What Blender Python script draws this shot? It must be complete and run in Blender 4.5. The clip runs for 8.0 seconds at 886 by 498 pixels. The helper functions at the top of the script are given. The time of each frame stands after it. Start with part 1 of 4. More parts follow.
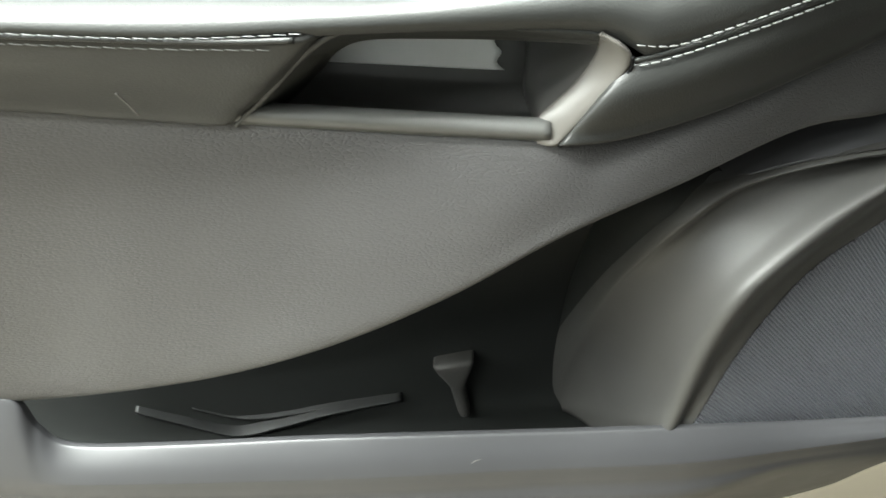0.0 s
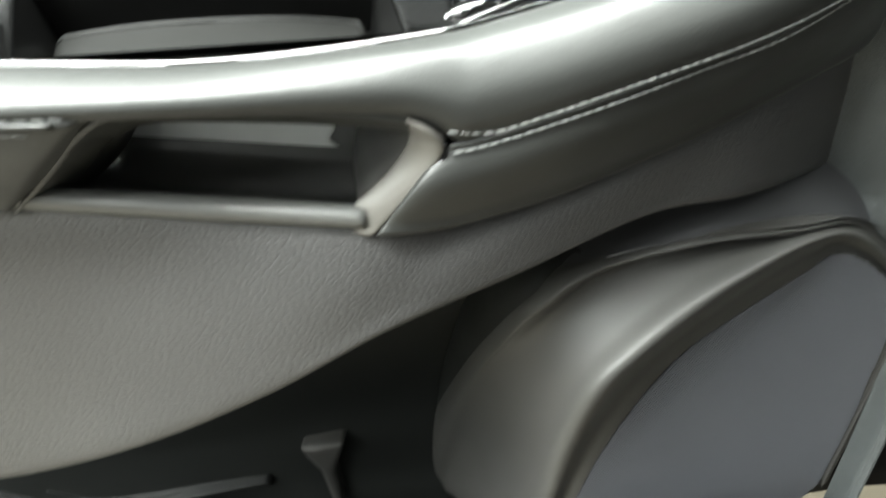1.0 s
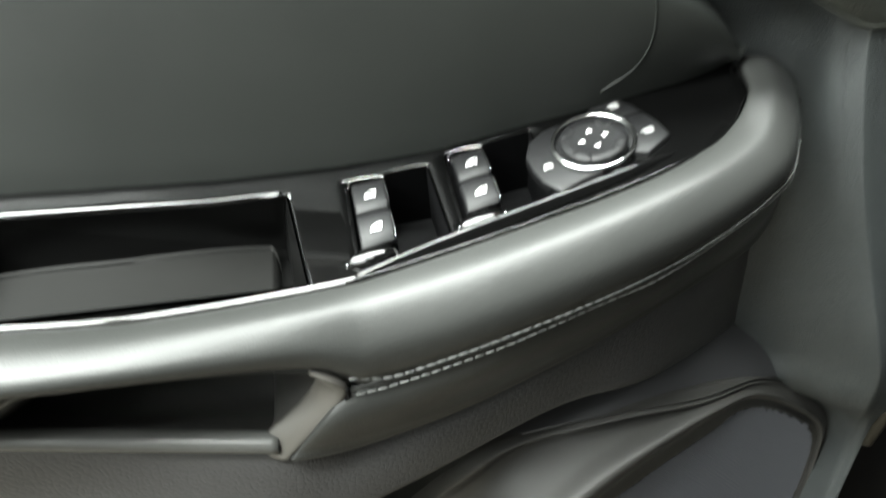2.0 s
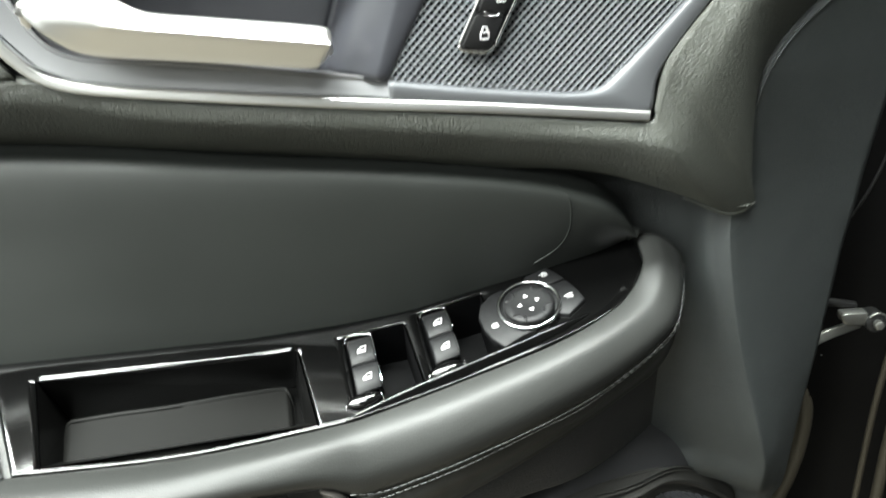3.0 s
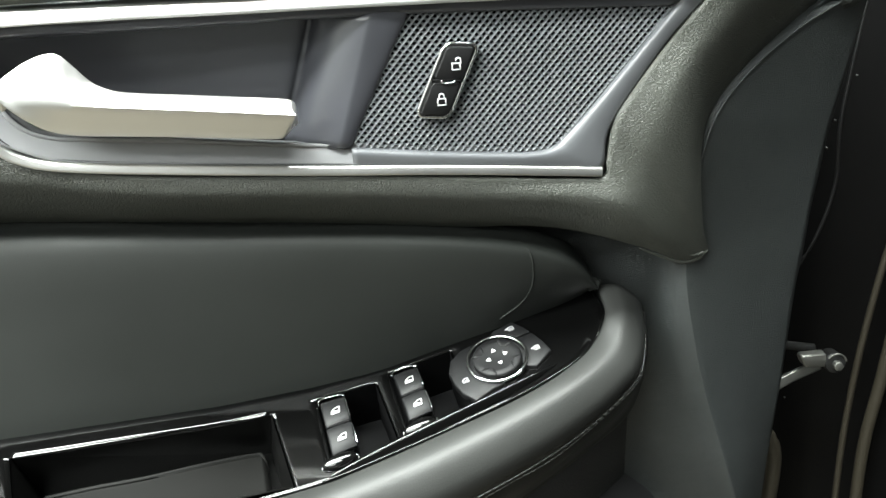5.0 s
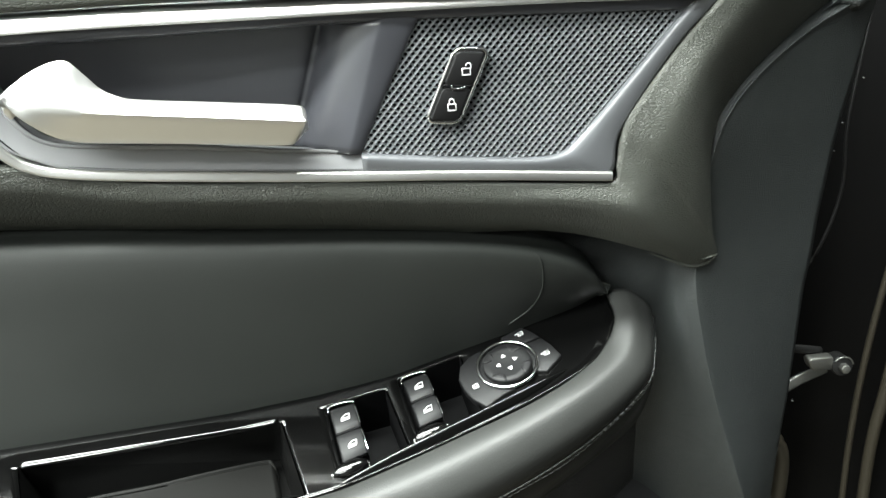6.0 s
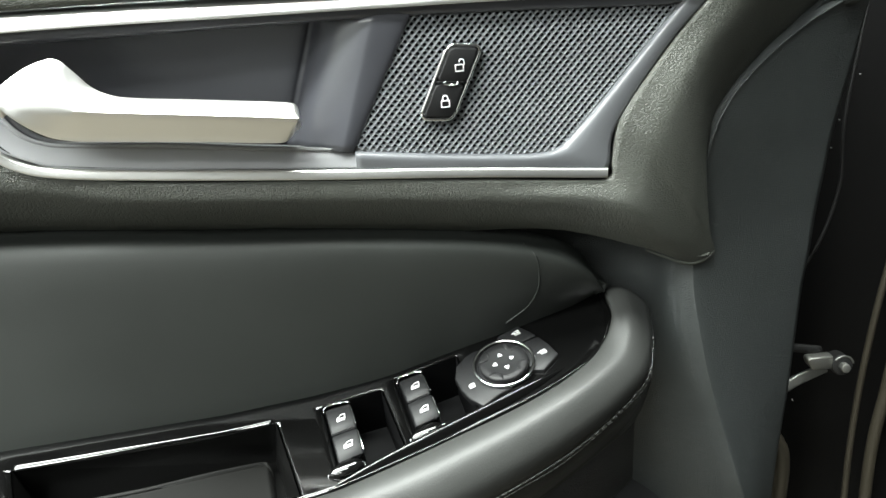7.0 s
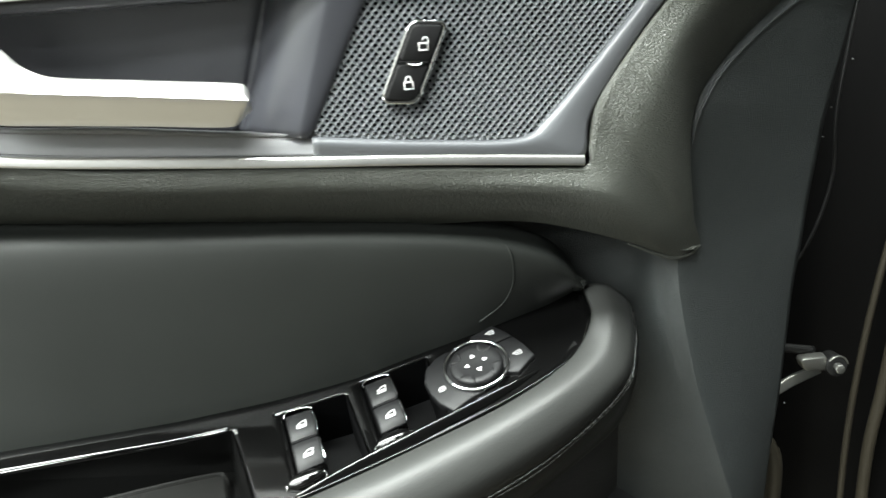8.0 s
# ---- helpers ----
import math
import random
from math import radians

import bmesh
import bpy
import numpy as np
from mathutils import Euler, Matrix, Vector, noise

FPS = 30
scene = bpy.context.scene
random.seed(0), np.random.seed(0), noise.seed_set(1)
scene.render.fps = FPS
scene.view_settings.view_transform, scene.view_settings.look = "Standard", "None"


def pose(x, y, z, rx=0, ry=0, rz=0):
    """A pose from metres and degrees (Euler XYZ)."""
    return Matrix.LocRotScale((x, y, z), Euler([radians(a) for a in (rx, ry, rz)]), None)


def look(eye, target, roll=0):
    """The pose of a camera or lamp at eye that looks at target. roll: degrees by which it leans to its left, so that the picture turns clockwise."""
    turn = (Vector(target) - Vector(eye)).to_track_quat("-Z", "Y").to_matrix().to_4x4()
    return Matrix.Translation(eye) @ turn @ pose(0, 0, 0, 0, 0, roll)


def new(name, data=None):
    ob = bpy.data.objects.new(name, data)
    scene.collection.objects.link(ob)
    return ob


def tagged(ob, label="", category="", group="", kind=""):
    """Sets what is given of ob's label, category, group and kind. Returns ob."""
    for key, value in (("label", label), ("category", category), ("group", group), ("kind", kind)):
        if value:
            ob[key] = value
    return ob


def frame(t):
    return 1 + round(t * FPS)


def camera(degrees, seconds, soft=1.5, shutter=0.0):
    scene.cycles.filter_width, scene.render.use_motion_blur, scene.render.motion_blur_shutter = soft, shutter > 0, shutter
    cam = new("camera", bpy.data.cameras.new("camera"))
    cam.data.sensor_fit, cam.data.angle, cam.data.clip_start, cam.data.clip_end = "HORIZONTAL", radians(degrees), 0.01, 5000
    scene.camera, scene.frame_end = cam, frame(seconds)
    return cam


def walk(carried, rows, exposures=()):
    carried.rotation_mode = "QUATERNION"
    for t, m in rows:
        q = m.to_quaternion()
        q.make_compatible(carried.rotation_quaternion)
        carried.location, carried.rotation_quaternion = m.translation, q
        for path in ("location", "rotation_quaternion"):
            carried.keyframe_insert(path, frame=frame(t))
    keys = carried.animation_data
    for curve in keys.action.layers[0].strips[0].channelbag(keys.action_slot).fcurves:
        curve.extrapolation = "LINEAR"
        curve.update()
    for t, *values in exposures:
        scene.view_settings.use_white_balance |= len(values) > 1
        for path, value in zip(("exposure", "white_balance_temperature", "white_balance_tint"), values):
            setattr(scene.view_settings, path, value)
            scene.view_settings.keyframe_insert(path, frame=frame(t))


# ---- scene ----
cam = camera(54.70, 8.0, shutter=0.6)
PATH = [
    (0, (0.1195, -0.4212, 1.0255), (0.0657, 0.4339, 0.5099), -2.27),
    (0.5, (0.1418, -0.4032, 1.0201), (0.0966, 0.4571, 0.5123), -1.81),
    (1, (0.1855, -0.3802, 1.0304), (0.1646, 0.4965, 0.5498), -0.77),
    (1.2, (0.1959, -0.3705, 1.0467), (0.1819, 0.5114, 0.5756), -1.04),
    (1.5, (0.2174, -0.3471, 1.0811), (0.1923, 0.5210, 0.5853), -1.47),
    (1.8, (0.2234, -0.3443, 1.1057), (0.2078, 0.5273, 0.6157), -1.47),
    (2, (0.2234, -0.3552, 1.1282), (0.2149, 0.5204, 0.6453), -1.52),
    (2.2, (0.2226, -0.3681, 1.1530), (0.2246, 0.5115, 0.6773), -1.21),
    (3.3, (0.2213, -0.4542, 1.2495), (0.2638, 0.4536, 0.8321), -2.02),
    (3.5, (0.2208, -0.4558, 1.2518), (0.2690, 0.4559, 0.8438), -2.11),
    (4, (0.2277, -0.4548, 1.2468), (0.2871, 0.4646, 0.8581), -2.57),
    (5.5, (0.2179, -0.4560, 1.2351), (0.2954, 0.4744, 0.8770), -3.37),
    (6, (0.2154, -0.4529, 1.2375), (0.2932, 0.4773, 0.8788), -3.46),
    (6.5, (0.2157, -0.4539, 1.2325), (0.2937, 0.4789, 0.8808), -3.69),
    (7, (0.2183, -0.4523, 1.2312), (0.2962, 0.4811, 0.8810), -3.89),
    (7.5, (0.2178, -0.4516, 1.2268), (0.2964, 0.4832, 0.8804), -3.99),
    (8, (0.2350, -0.4261, 1.2134), (0.3199, 0.5086, 0.8682), -4.01),
]
walk(cam, [(t, look(eye, target, roll)) for t, eye, target, roll in PATH],
     exposures=((0, 1.65), (0.7, 1.60), (1.0, 1.48), (1.5, 0.88), (2.2, 0.70), (3.3, 0.46), (3.6, 0.42), (4.0, 0.22), (5.5, 0.32), (8, 0.32)))

# ---- world and light ----
world = bpy.data.worlds.new("hall_air")
scene.world = world
world.use_nodes = True
world.node_tree.nodes["Background"].inputs[0].default_value = (0.9, 0.95, 1.0, 1)
world.node_tree.nodes["Background"].inputs[1].default_value = 0.05


def ceiling_lamp(name, x, y, z, sx, sy, watts, colour=(0.94, 1.0, 0.955), aim=None):
    lamp = bpy.data.lights.new(name, "AREA")
    lamp.shape, lamp.size, lamp.size_y, lamp.energy, lamp.color = "RECTANGLE", sx, sy, watts, colour
    ob = new(name, lamp)
    ob.matrix_world = look((x, y, z), aim or (x, y + 0.001, z - 1))
    return ob


for lamp_x, lamp_y, length, watts in ((-2.6, -3.6, 2.4, 85), (-2.3, -2.2, 2.8, 135), (-1.8, -1.1, 3.8, 270), (-1.3, -0.2, 4.4, 350), (-1.3, 1.8, 4.4, 90)):
    ceiling_lamp("ceiling_tube_light", lamp_x, lamp_y, 3.1, length, 0.4, watts)


# ---- materials ----
def material(name, colour, rough, metal=0.0, grain=0.0, grain_scale=900.0, wrinkle=0.0, wrinkle_scale=330.0,
             patch=0.12, patch_scale=14.0, coat=0.0, spec=0.5, smudge=0.12, sheen=0.0, stretch=(1, 1, 1)):
    mat = bpy.data.materials.new(name)
    mat.use_nodes = True
    nt = mat.node_tree
    bsdf = nt.nodes["Principled BSDF"]
    coord = nt.nodes.new("ShaderNodeTexCoord")

    def noise_tex(scale, detail=3.0):
        n = nt.nodes.new("ShaderNodeTexNoise")
        n.inputs["Scale"].default_value, n.inputs["Detail"].default_value = scale, detail
        nt.links.new(coord.outputs["Object"], n.inputs["Vector"])
        return n

    big = noise_tex(patch_scale)
    ramp = nt.nodes.new("ShaderNodeMapRange")
    ramp.inputs["To Min"].default_value, ramp.inputs["To Max"].default_value = 1 - patch, 1 + patch
    nt.links.new(big.outputs["Fac"], ramp.inputs["Value"])
    tint = nt.nodes.new("ShaderNodeVectorMath")
    tint.operation = "SCALE"
    tint.inputs[0].default_value = colour
    nt.links.new(ramp.outputs["Result"], tint.inputs["Scale"])
    nt.links.new(tint.outputs["Vector"], bsdf.inputs["Base Color"])
    worn = noise_tex(patch_scale * 3.1, 5.0)
    rr = nt.nodes.new("ShaderNodeMapRange")
    rr.inputs["To Min"].default_value, rr.inputs["To Max"].default_value = rough * (1 - smudge), min(1, rough * (1 + smudge))
    nt.links.new(worn.outputs["Fac"], rr.inputs["Value"])
    nt.links.new(rr.outputs["Result"], bsdf.inputs["Roughness"])
    bsdf.inputs["Metallic"].default_value = metal
    bsdf.inputs["Specular IOR Level"].default_value = spec
    bsdf.inputs["Coat Weight"].default_value = coat
    bsdf.inputs["Coat Roughness"].default_value = 0.04
    bsdf.inputs["Sheen Weight"].default_value = sheen
    last = None
    if wrinkle:
        warp = noise_tex(wrinkle_scale * 0.35, 2.0)
        add = nt.nodes.new("ShaderNodeVectorMath")
        add.operation = "MULTIPLY_ADD"
        add.inputs[1].default_value = (0.0016, 0.0016, 0.0016)
        nt.links.new(warp.outputs["Color"], add.inputs[0])
        nt.links.new(coord.outputs["Object"], add.inputs[2])
        pull = nt.nodes.new("ShaderNodeVectorMath")
        pull.operation = "MULTIPLY"
        pull.inputs[1].default_value = stretch
        nt.links.new(add.outputs["Vector"], pull.inputs[0])
        cells = nt.nodes.new("ShaderNodeTexVoronoi")
        cells.feature = "DISTANCE_TO_EDGE"
        cells.inputs["Scale"].default_value = wrinkle_scale
        nt.links.new(pull.outputs["Vector"], cells.inputs["Vector"])
        clip = nt.nodes.new("ShaderNodeMapRange")
        clip.inputs["From Max"].default_value = 0.22
        nt.links.new(cells.outputs["Distance"], clip.inputs["Value"])
        bump = nt.nodes.new("ShaderNodeBump")
        bump.inputs["Strength"].default_value, bump.inputs["Distance"].default_value = wrinkle, 0.0006
        worn_out = nt.nodes.new("ShaderNodeMapRange")
        worn_out.inputs["From Min"].default_value, worn_out.inputs["From Max"].default_value = 0.35, 0.65
        worn_out.inputs["To Min"].default_value, worn_out.inputs["To Max"].default_value = 0.6, 1.0
        nt.links.new(noise_tex(patch_scale * 2.3, 2.0).outputs["Fac"], worn_out.inputs["Value"])
        level = nt.nodes.new("ShaderNodeMath")
        level.operation = "MULTIPLY"
        nt.links.new(clip.outputs["Result"], level.inputs[0])
        nt.links.new(worn_out.outputs["Result"], level.inputs[1])
        nt.links.new(level.outputs["Value"], bump.inputs["Height"])
        last = bump
    if grain:
        fine = noise_tex(grain_scale, 2.0)
        bump = nt.nodes.new("ShaderNodeBump")
        bump.inputs["Strength"].default_value, bump.inputs["Distance"].default_value = grain, 0.0003
        nt.links.new(fine.outputs["Fac"], bump.inputs["Height"])
        if last:
            nt.links.new(last.outputs["Normal"], bump.inputs["Normal"])
        last = bump
    if last:
        nt.links.new(last.outputs["Normal"], bsdf.inputs["Normal"])
    return mat


LEATHER = material("smooth_leather", (0.0215, 0.0221, 0.0211), 0.43, wrinkle=0.10, wrinkle_scale=560, grain=0.12, grain_scale=900, spec=0.38)
PAD = material("pad_leather", (0.0180, 0.0197, 0.0182), 0.53, wrinkle=0.06, wrinkle_scale=800, grain=0.06, grain_scale=1500, spec=0.30, patch=0.22, smudge=0.24, patch_scale=10.0)
GRAINED = material("grained_vinyl", (0.060, 0.063, 0.055), 0.46, wrinkle=0.60, wrinkle_scale=940, grain=0.05, grain_scale=500, stretch=(0.42, 0.75, 1.0))
INSERT = material("grained_insert", (0.037, 0.036, 0.036), 0.46, wrinkle=0.32, wrinkle_scale=560, grain=0.12, grain_scale=420, stretch=(0.55, 1, 1.0))
PANEL = material("blue_black_plastic", (0.036, 0.0405, 0.0412), 0.48, wrinkle=0.58, wrinkle_scale=760, grain=0.2, grain_scale=450, spec=0.6, patch=0.18, patch_scale=50)
POD = material("matt_black_plastic", (0.035, 0.034, 0.032), 0.54, wrinkle=0.10, wrinkle_scale=900, grain=0.10, grain_scale=1500, spec=0.45)
BLACK = material("moulded_black_plastic", (0.039, 0.038, 0.036), 0.35, grain=0.06, grain_scale=1800)
# darker than the other pocket plastic: the deep pocket's shade is in this colour
SHADED_INSIDE = material("shaded_pocket_plastic", (0.0115, 0.0125, 0.0118), 0.55, grain=0.1, spec=0.25)
SCOOP = material("satin_grey_plastic", (0.062, 0.062, 0.059), 0.38, grain=0.05, grain_scale=1800, smudge=0.12, patch_scale=60)
RECESS = material("scuffed_pale_recess", (0.80, 0.81, 0.80), 0.40, smudge=0.3, patch_scale=40)
FOLD_BLACK = material("pocket_fold_plastic", (0.006, 0.0066, 0.0066), 0.54, grain=0.08, spec=0.25)
POCKET = material("pocket_plastic", (0.031, 0.031, 0.033), 0.40, grain=0.08, grain_scale=1800)
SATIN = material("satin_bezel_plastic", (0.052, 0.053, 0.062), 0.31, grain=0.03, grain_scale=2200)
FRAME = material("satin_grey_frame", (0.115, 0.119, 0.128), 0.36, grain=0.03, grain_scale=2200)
# paler copy of the bezel satin: light on the ledge put into its colour
LEDGE_LIT = material("lit_satin_ledge", (0.23, 0.23, 0.24), 0.33, grain=0.03, grain_scale=2200)
GLOSS = material("piano_black", (0.0016, 0.0016, 0.0016), 0.07, patch=0.3, smudge=0.5)
BINWALL = material("bin_gloss", (0.0035, 0.0035, 0.0034), 0.32, spec=0.2)
BIN = material("bin_liner", (0.0062, 0.0062, 0.0058), 0.6, spec=0.12, grain=0.05)
SILVER = material("satin_silver", (0.70, 0.695, 0.685), 0.34, metal=1.0, patch=0.03, grain=0.02, grain_scale=2500)
CHROME = material("chrome", (0.75, 0.75, 0.75), 0.10, metal=1.0, patch=0.02)
MESH = material("grille_mesh", (0.20, 0.21, 0.225), 0.34, metal=0.15, patch=0.05)
CLOTH = material("speaker_mesh", (0.125, 0.128, 0.142), 0.42, metal=0.2, patch=0.05)
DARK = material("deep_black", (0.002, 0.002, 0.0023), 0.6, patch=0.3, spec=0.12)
BUTTON = material("button_plastic", (0.0065, 0.0065, 0.007), 0.50, spec=0.28, grain=0.03, grain_scale=2500)
WHITE = material("icon_white", (0.80, 0.80, 0.80), 0.5, patch=0.02)
THREAD = material("grey_thread", (0.135, 0.138, 0.135), 0.7, patch=0.1, patch_scale=300)
CAP = material("grey_soft_plastic", (0.085, 0.080, 0.073), 0.42, grain=0.04)
# warm tint of the rubber is painted-in reflection of the tan floor
RUBBER = material("floor_tinted_rubber", (0.034, 0.029, 0.020), 0.5)
SOOT = material("dark_bushing", (0.010, 0.010, 0.010), 0.5)
PAINT = material("black_car_paint", (0.0016, 0.0015, 0.0016), 0.6, spec=0.15)
CABIN = material("dark_cabin", (0.007, 0.007, 0.007), 0.7, spec=0.2)
ZINC = material("zinc_steel", (0.33, 0.33, 0.31), 0.42, metal=0.9, patch=0.2, patch_scale=60)
FLOOR = material("tan_floor", (0.076, 0.065, 0.046), 0.6, patch=0.1, patch_scale=2)
WALLS = material("hall_wall_paint", (0.45, 0.45, 0.44), 0.7, patch=0.05, patch_scale=1.5)


# ---- building tools ----
def spline(points, n):
    """n places along a smooth curve through the control points, evenly by control."""
    p = [Vector(q) for q in points]
    if len(p) == 2:
        return [p[0].lerp(p[1], i / (n - 1)) for i in range(n)]
    out = []
    for i in range(n):
        s = i / (n - 1) * (len(p) - 1)
        k = min(int(s), len(p) - 2)
        f = s - k
        b, c = p[k], p[k + 1]
        a = p[k - 1] if k else b * 2 - c
        d = p[k + 2] if k + 2 < len(p) else c * 2 - b
        out.append(0.5 * (2 * b + (c - a) * f + (2 * a - 5 * b + 4 * c - d) * f * f + (3 * b - a - 3 * c + d) * f ** 3))
    return out


def even(points, n, closed=False):
    """The same curve with places at even lengths along it."""
    q = list(points) + ([points[0]] if closed else [])
    dense = spline(q, 40 * len(q))
    run = [0.0]
    for a, b in zip(dense, dense[1:]):
        run.append(run[-1] + (b - a).length)
    out, j = [], 0
    for i in range(n):
        want = run[-1] * i / (n if closed else n - 1)
        while j < len(run) - 2 and run[j + 1] < want:
            j += 1
        step = run[j + 1] - run[j]
        out.append(dense[j].lerp(dense[j + 1], (want - run[j]) / step if step else 0))
    return out


def grid(rows, closed=False):
    bm = bmesh.new()
    v = [[bm.verts.new(p) for p in row] for row in rows]
    n = len(rows[0])
    for a, b in zip(v, v[1:]):
        for i in range(n if closed else n - 1):
            try:
                bm.faces.new((a[i], a[(i + 1) % n], b[(i + 1) % n], b[i]))
            except ValueError:
                pass
    bmesh.ops.remove_doubles(bm, verts=bm.verts, dist=1e-6)
    bm.normal_update()
    if sum(f.normal.y * f.calc_area() for f in bm.faces) > 0:
        bmesh.ops.reverse_faces(bm, faces=bm.faces)
    return bm


def loft(rails, nu=60, nv=16):
    """A smooth sheet through curves that run side by side."""
    curves = [spline(r, nu) for r in rails]
    columns = [spline([c[i] for c in curves], nv) for i in range(nu)]
    return grid([[columns[i][j] for i in range(nu)] for j in range(nv)])


def part(name, bm, mat, parent=None, label="", solid=0.0, bevel=0.0, smooth=True):
    mesh = bpy.data.meshes.new(name)
    if smooth:
        for f in bm.faces:
            f.smooth = True
    bm.to_mesh(mesh)
    bm.free()
    mesh.materials.append(mat)
    ob = new(name, mesh)
    if parent:
        ob.parent = parent
        ob.matrix_parent_inverse = BASES.get(parent.name, Matrix())
    if solid:
        m = ob.modifiers.new("thickness", "SOLIDIFY")
        m.thickness, m.offset = solid, -1
    if bevel:
        m = ob.modifiers.new("edge", "BEVEL")
        m.width, m.segments, m.limit_method, m.angle_limit = bevel, 2, "ANGLE", radians(40)
    if label:
        tagged(ob, label)
    return ob


BASES = {}


def thing(name, base, label, category, kind="", group=""):
    ob = new(name)
    ob.empty_display_size = 0.05
    ob.location = base
    BASES[ob.name] = Matrix.Translation(-Vector(base))
    return tagged(ob, label, category, group, kind)


def tube(points, radius, n=60, sides=8, closed=False, flat=1.0, axis=None):
    """A round rod along a curve; flat squeezes it across the axis given."""
    p = even(points, n, closed)
    rows = []
    for i, q in enumerate(p):
        a = p[(i - 1) % n] if closed or i else q
        b = p[(i + 1) % n] if closed or i < n - 1 else q
        t = (b - a).normalized()
        up = Vector(axis) if axis else (Vector((0, 0, 1)) if abs(t.z) < 0.9 else Vector((1, 0, 0)))
        s = t.cross(up).normalized()
        u = s.cross(t)
        r = radius(i / (n - 1)) if callable(radius) else radius
        rows.append([q + r * (s * math.cos(k * 2 * math.pi / sides) * flat + u * math.sin(k * 2 * math.pi / sides)) for k in range(sides)])
    bm = bmesh.new()
    v = [[bm.verts.new(x) for x in row] for row in rows]
    for i in range(n if closed else n - 1):
        a, b = v[i], v[(i + 1) % n]
        for k in range(sides):
            bm.faces.new((a[k], a[(k + 1) % sides], b[(k + 1) % sides], b[k]))
    if not closed:
        bm.faces.new(v[0][::-1])
        bm.faces.new(v[-1])
    bmesh.ops.recalc_face_normals(bm, faces=bm.faces)
    return bm


def wire(points, r, closed=False):
    """A thin line of straight pieces."""
    bm = bmesh.new()
    q = [Vector(p) for p in points]
    for a, b in zip(q, q[1:] + (q[:1] if closed else [])):
        if (b - a).length < 1e-7:
            continue
        t = (b - a).normalized()
        u = t.cross(Vector((0, 0.3, 1)) if abs(t.z) < 0.9 else Vector((1, 0, 0))).normalized()
        w = t.cross(u)
        e = t * r * 0.7
        ends = [[bm.verts.new(c + (u * math.cos(k * math.pi / 3) + w * math.sin(k * math.pi / 3)) * r) for k in range(6)] for c in (a - e, b + e)]
        for k in range(6):
            bm.faces.new((ends[0][k], ends[0][(k + 1) % 6], ends[1][(k + 1) % 6], ends[1][k]))
        bm.faces.new(ends[0][::-1])
        bm.faces.new(ends[1])
    bmesh.ops.recalc_face_normals(bm, faces=bm.faces)
    return bm


def prism(outline, depth, along):
    """A plate of that outline, depth thick along a direction."""
    bm = bmesh.new()
    v = [bm.verts.new(p) for p in outline]
    f = bm.faces.new(v)
    r = bmesh.ops.extrude_face_region(bm, geom=[f])
    bmesh.ops.translate(bm, verts=[g for g in r["geom"] if isinstance(g, bmesh.types.BMVert)], vec=Vector(along) * depth)
    bmesh.ops.recalc_face_normals(bm, faces=bm.faces)
    return bm


def box(x0, x1, y0, y1, z0, z1):
    return prism([(x0, y0, z0), (x1, y0, z0), (x1, y1, z0), (x0, y1, z0)], z1 - z0, (0, 0, 1))


def inside(x, z, loop):
    hit = False
    for (a, b), (c, d) in zip(loop, loop[1:] + loop[:1]):
        if (b > z) != (d > z) and x < (c - a) * (z - b) / (d - b) + a:
            hit = not hit
    return hit


def perforated(loop, lift, px, pz, hole, thick=0.0012, lean=0.0, keep_out=None, throat_size=0.55, rise=0.0):
    """A pierced sheet: staggered six-sided cells, each with a hole of its own."""
    bm = bmesh.new()
    xs, zs = [p[0] for p in loop], [p[1] for p in loop]
    rows = int((max(zs) - min(zs)) / (pz / 2)) + 2
    cols = int((max(xs) - min(xs)) / px) + 3
    hole_shape = [(-0.5, 0.0), (-0.27, 0.27), (0.0, 0.42), (0.27, 0.27), (0.5, 0.0), (0.27, -0.27), (0.0, -0.42), (-0.27, -0.27)]
    ring = [(-0.5, 0.0), (-0.25, 0.25), (0.0, 0.5), (0.25, 0.25), (0.5, 0.0), (0.25, -0.25), (0.0, -0.5), (-0.25, -0.25)]
    for r in range(rows):
        for c in range(cols):
            x = min(xs) - px + (c + 0.5 * (r % 2)) * px + lean * r
            z = min(zs) + r * pz / 2
            if not inside(x, z, loop) or (keep_out and keep_out(x, z)):
                continue
            outer = [bm.verts.new(lift(x + a * px, z + b * pz, 0)) for a, b in ring]
            rim = [bm.verts.new(lift(x + a * px * hole, z + b * pz * hole, 0)) for a, b in hole_shape]
            throat = [bm.verts.new(lift(x + a * px * hole * throat_size, z + (b * hole * throat_size + rise) * pz, thick)) for a, b in hole_shape]
            for i in range(8):
                j = (i + 1) % 8
                bm.faces.new((outer[i], outer[j], rim[j], rim[i]))
                bm.faces.new((rim[i], rim[j], throat[j], throat[i]))
    return bm


def shift(points, dx=0.0, dy=0.0, dz=0.0):
    return [(x + dx, y + dy, z + dz) for x, y, z in points]


def blend(a, b, f, dx=0.0, dy=0.0, dz=0.0):
    return [tuple(p + (q - p) * f + o for p, q, o in zip(u, v, (dx, dy, dz))) for u, v in zip(a, b)]


def lerp_at(x, xs, ys):
    return float(np.interp(x, xs, ys))


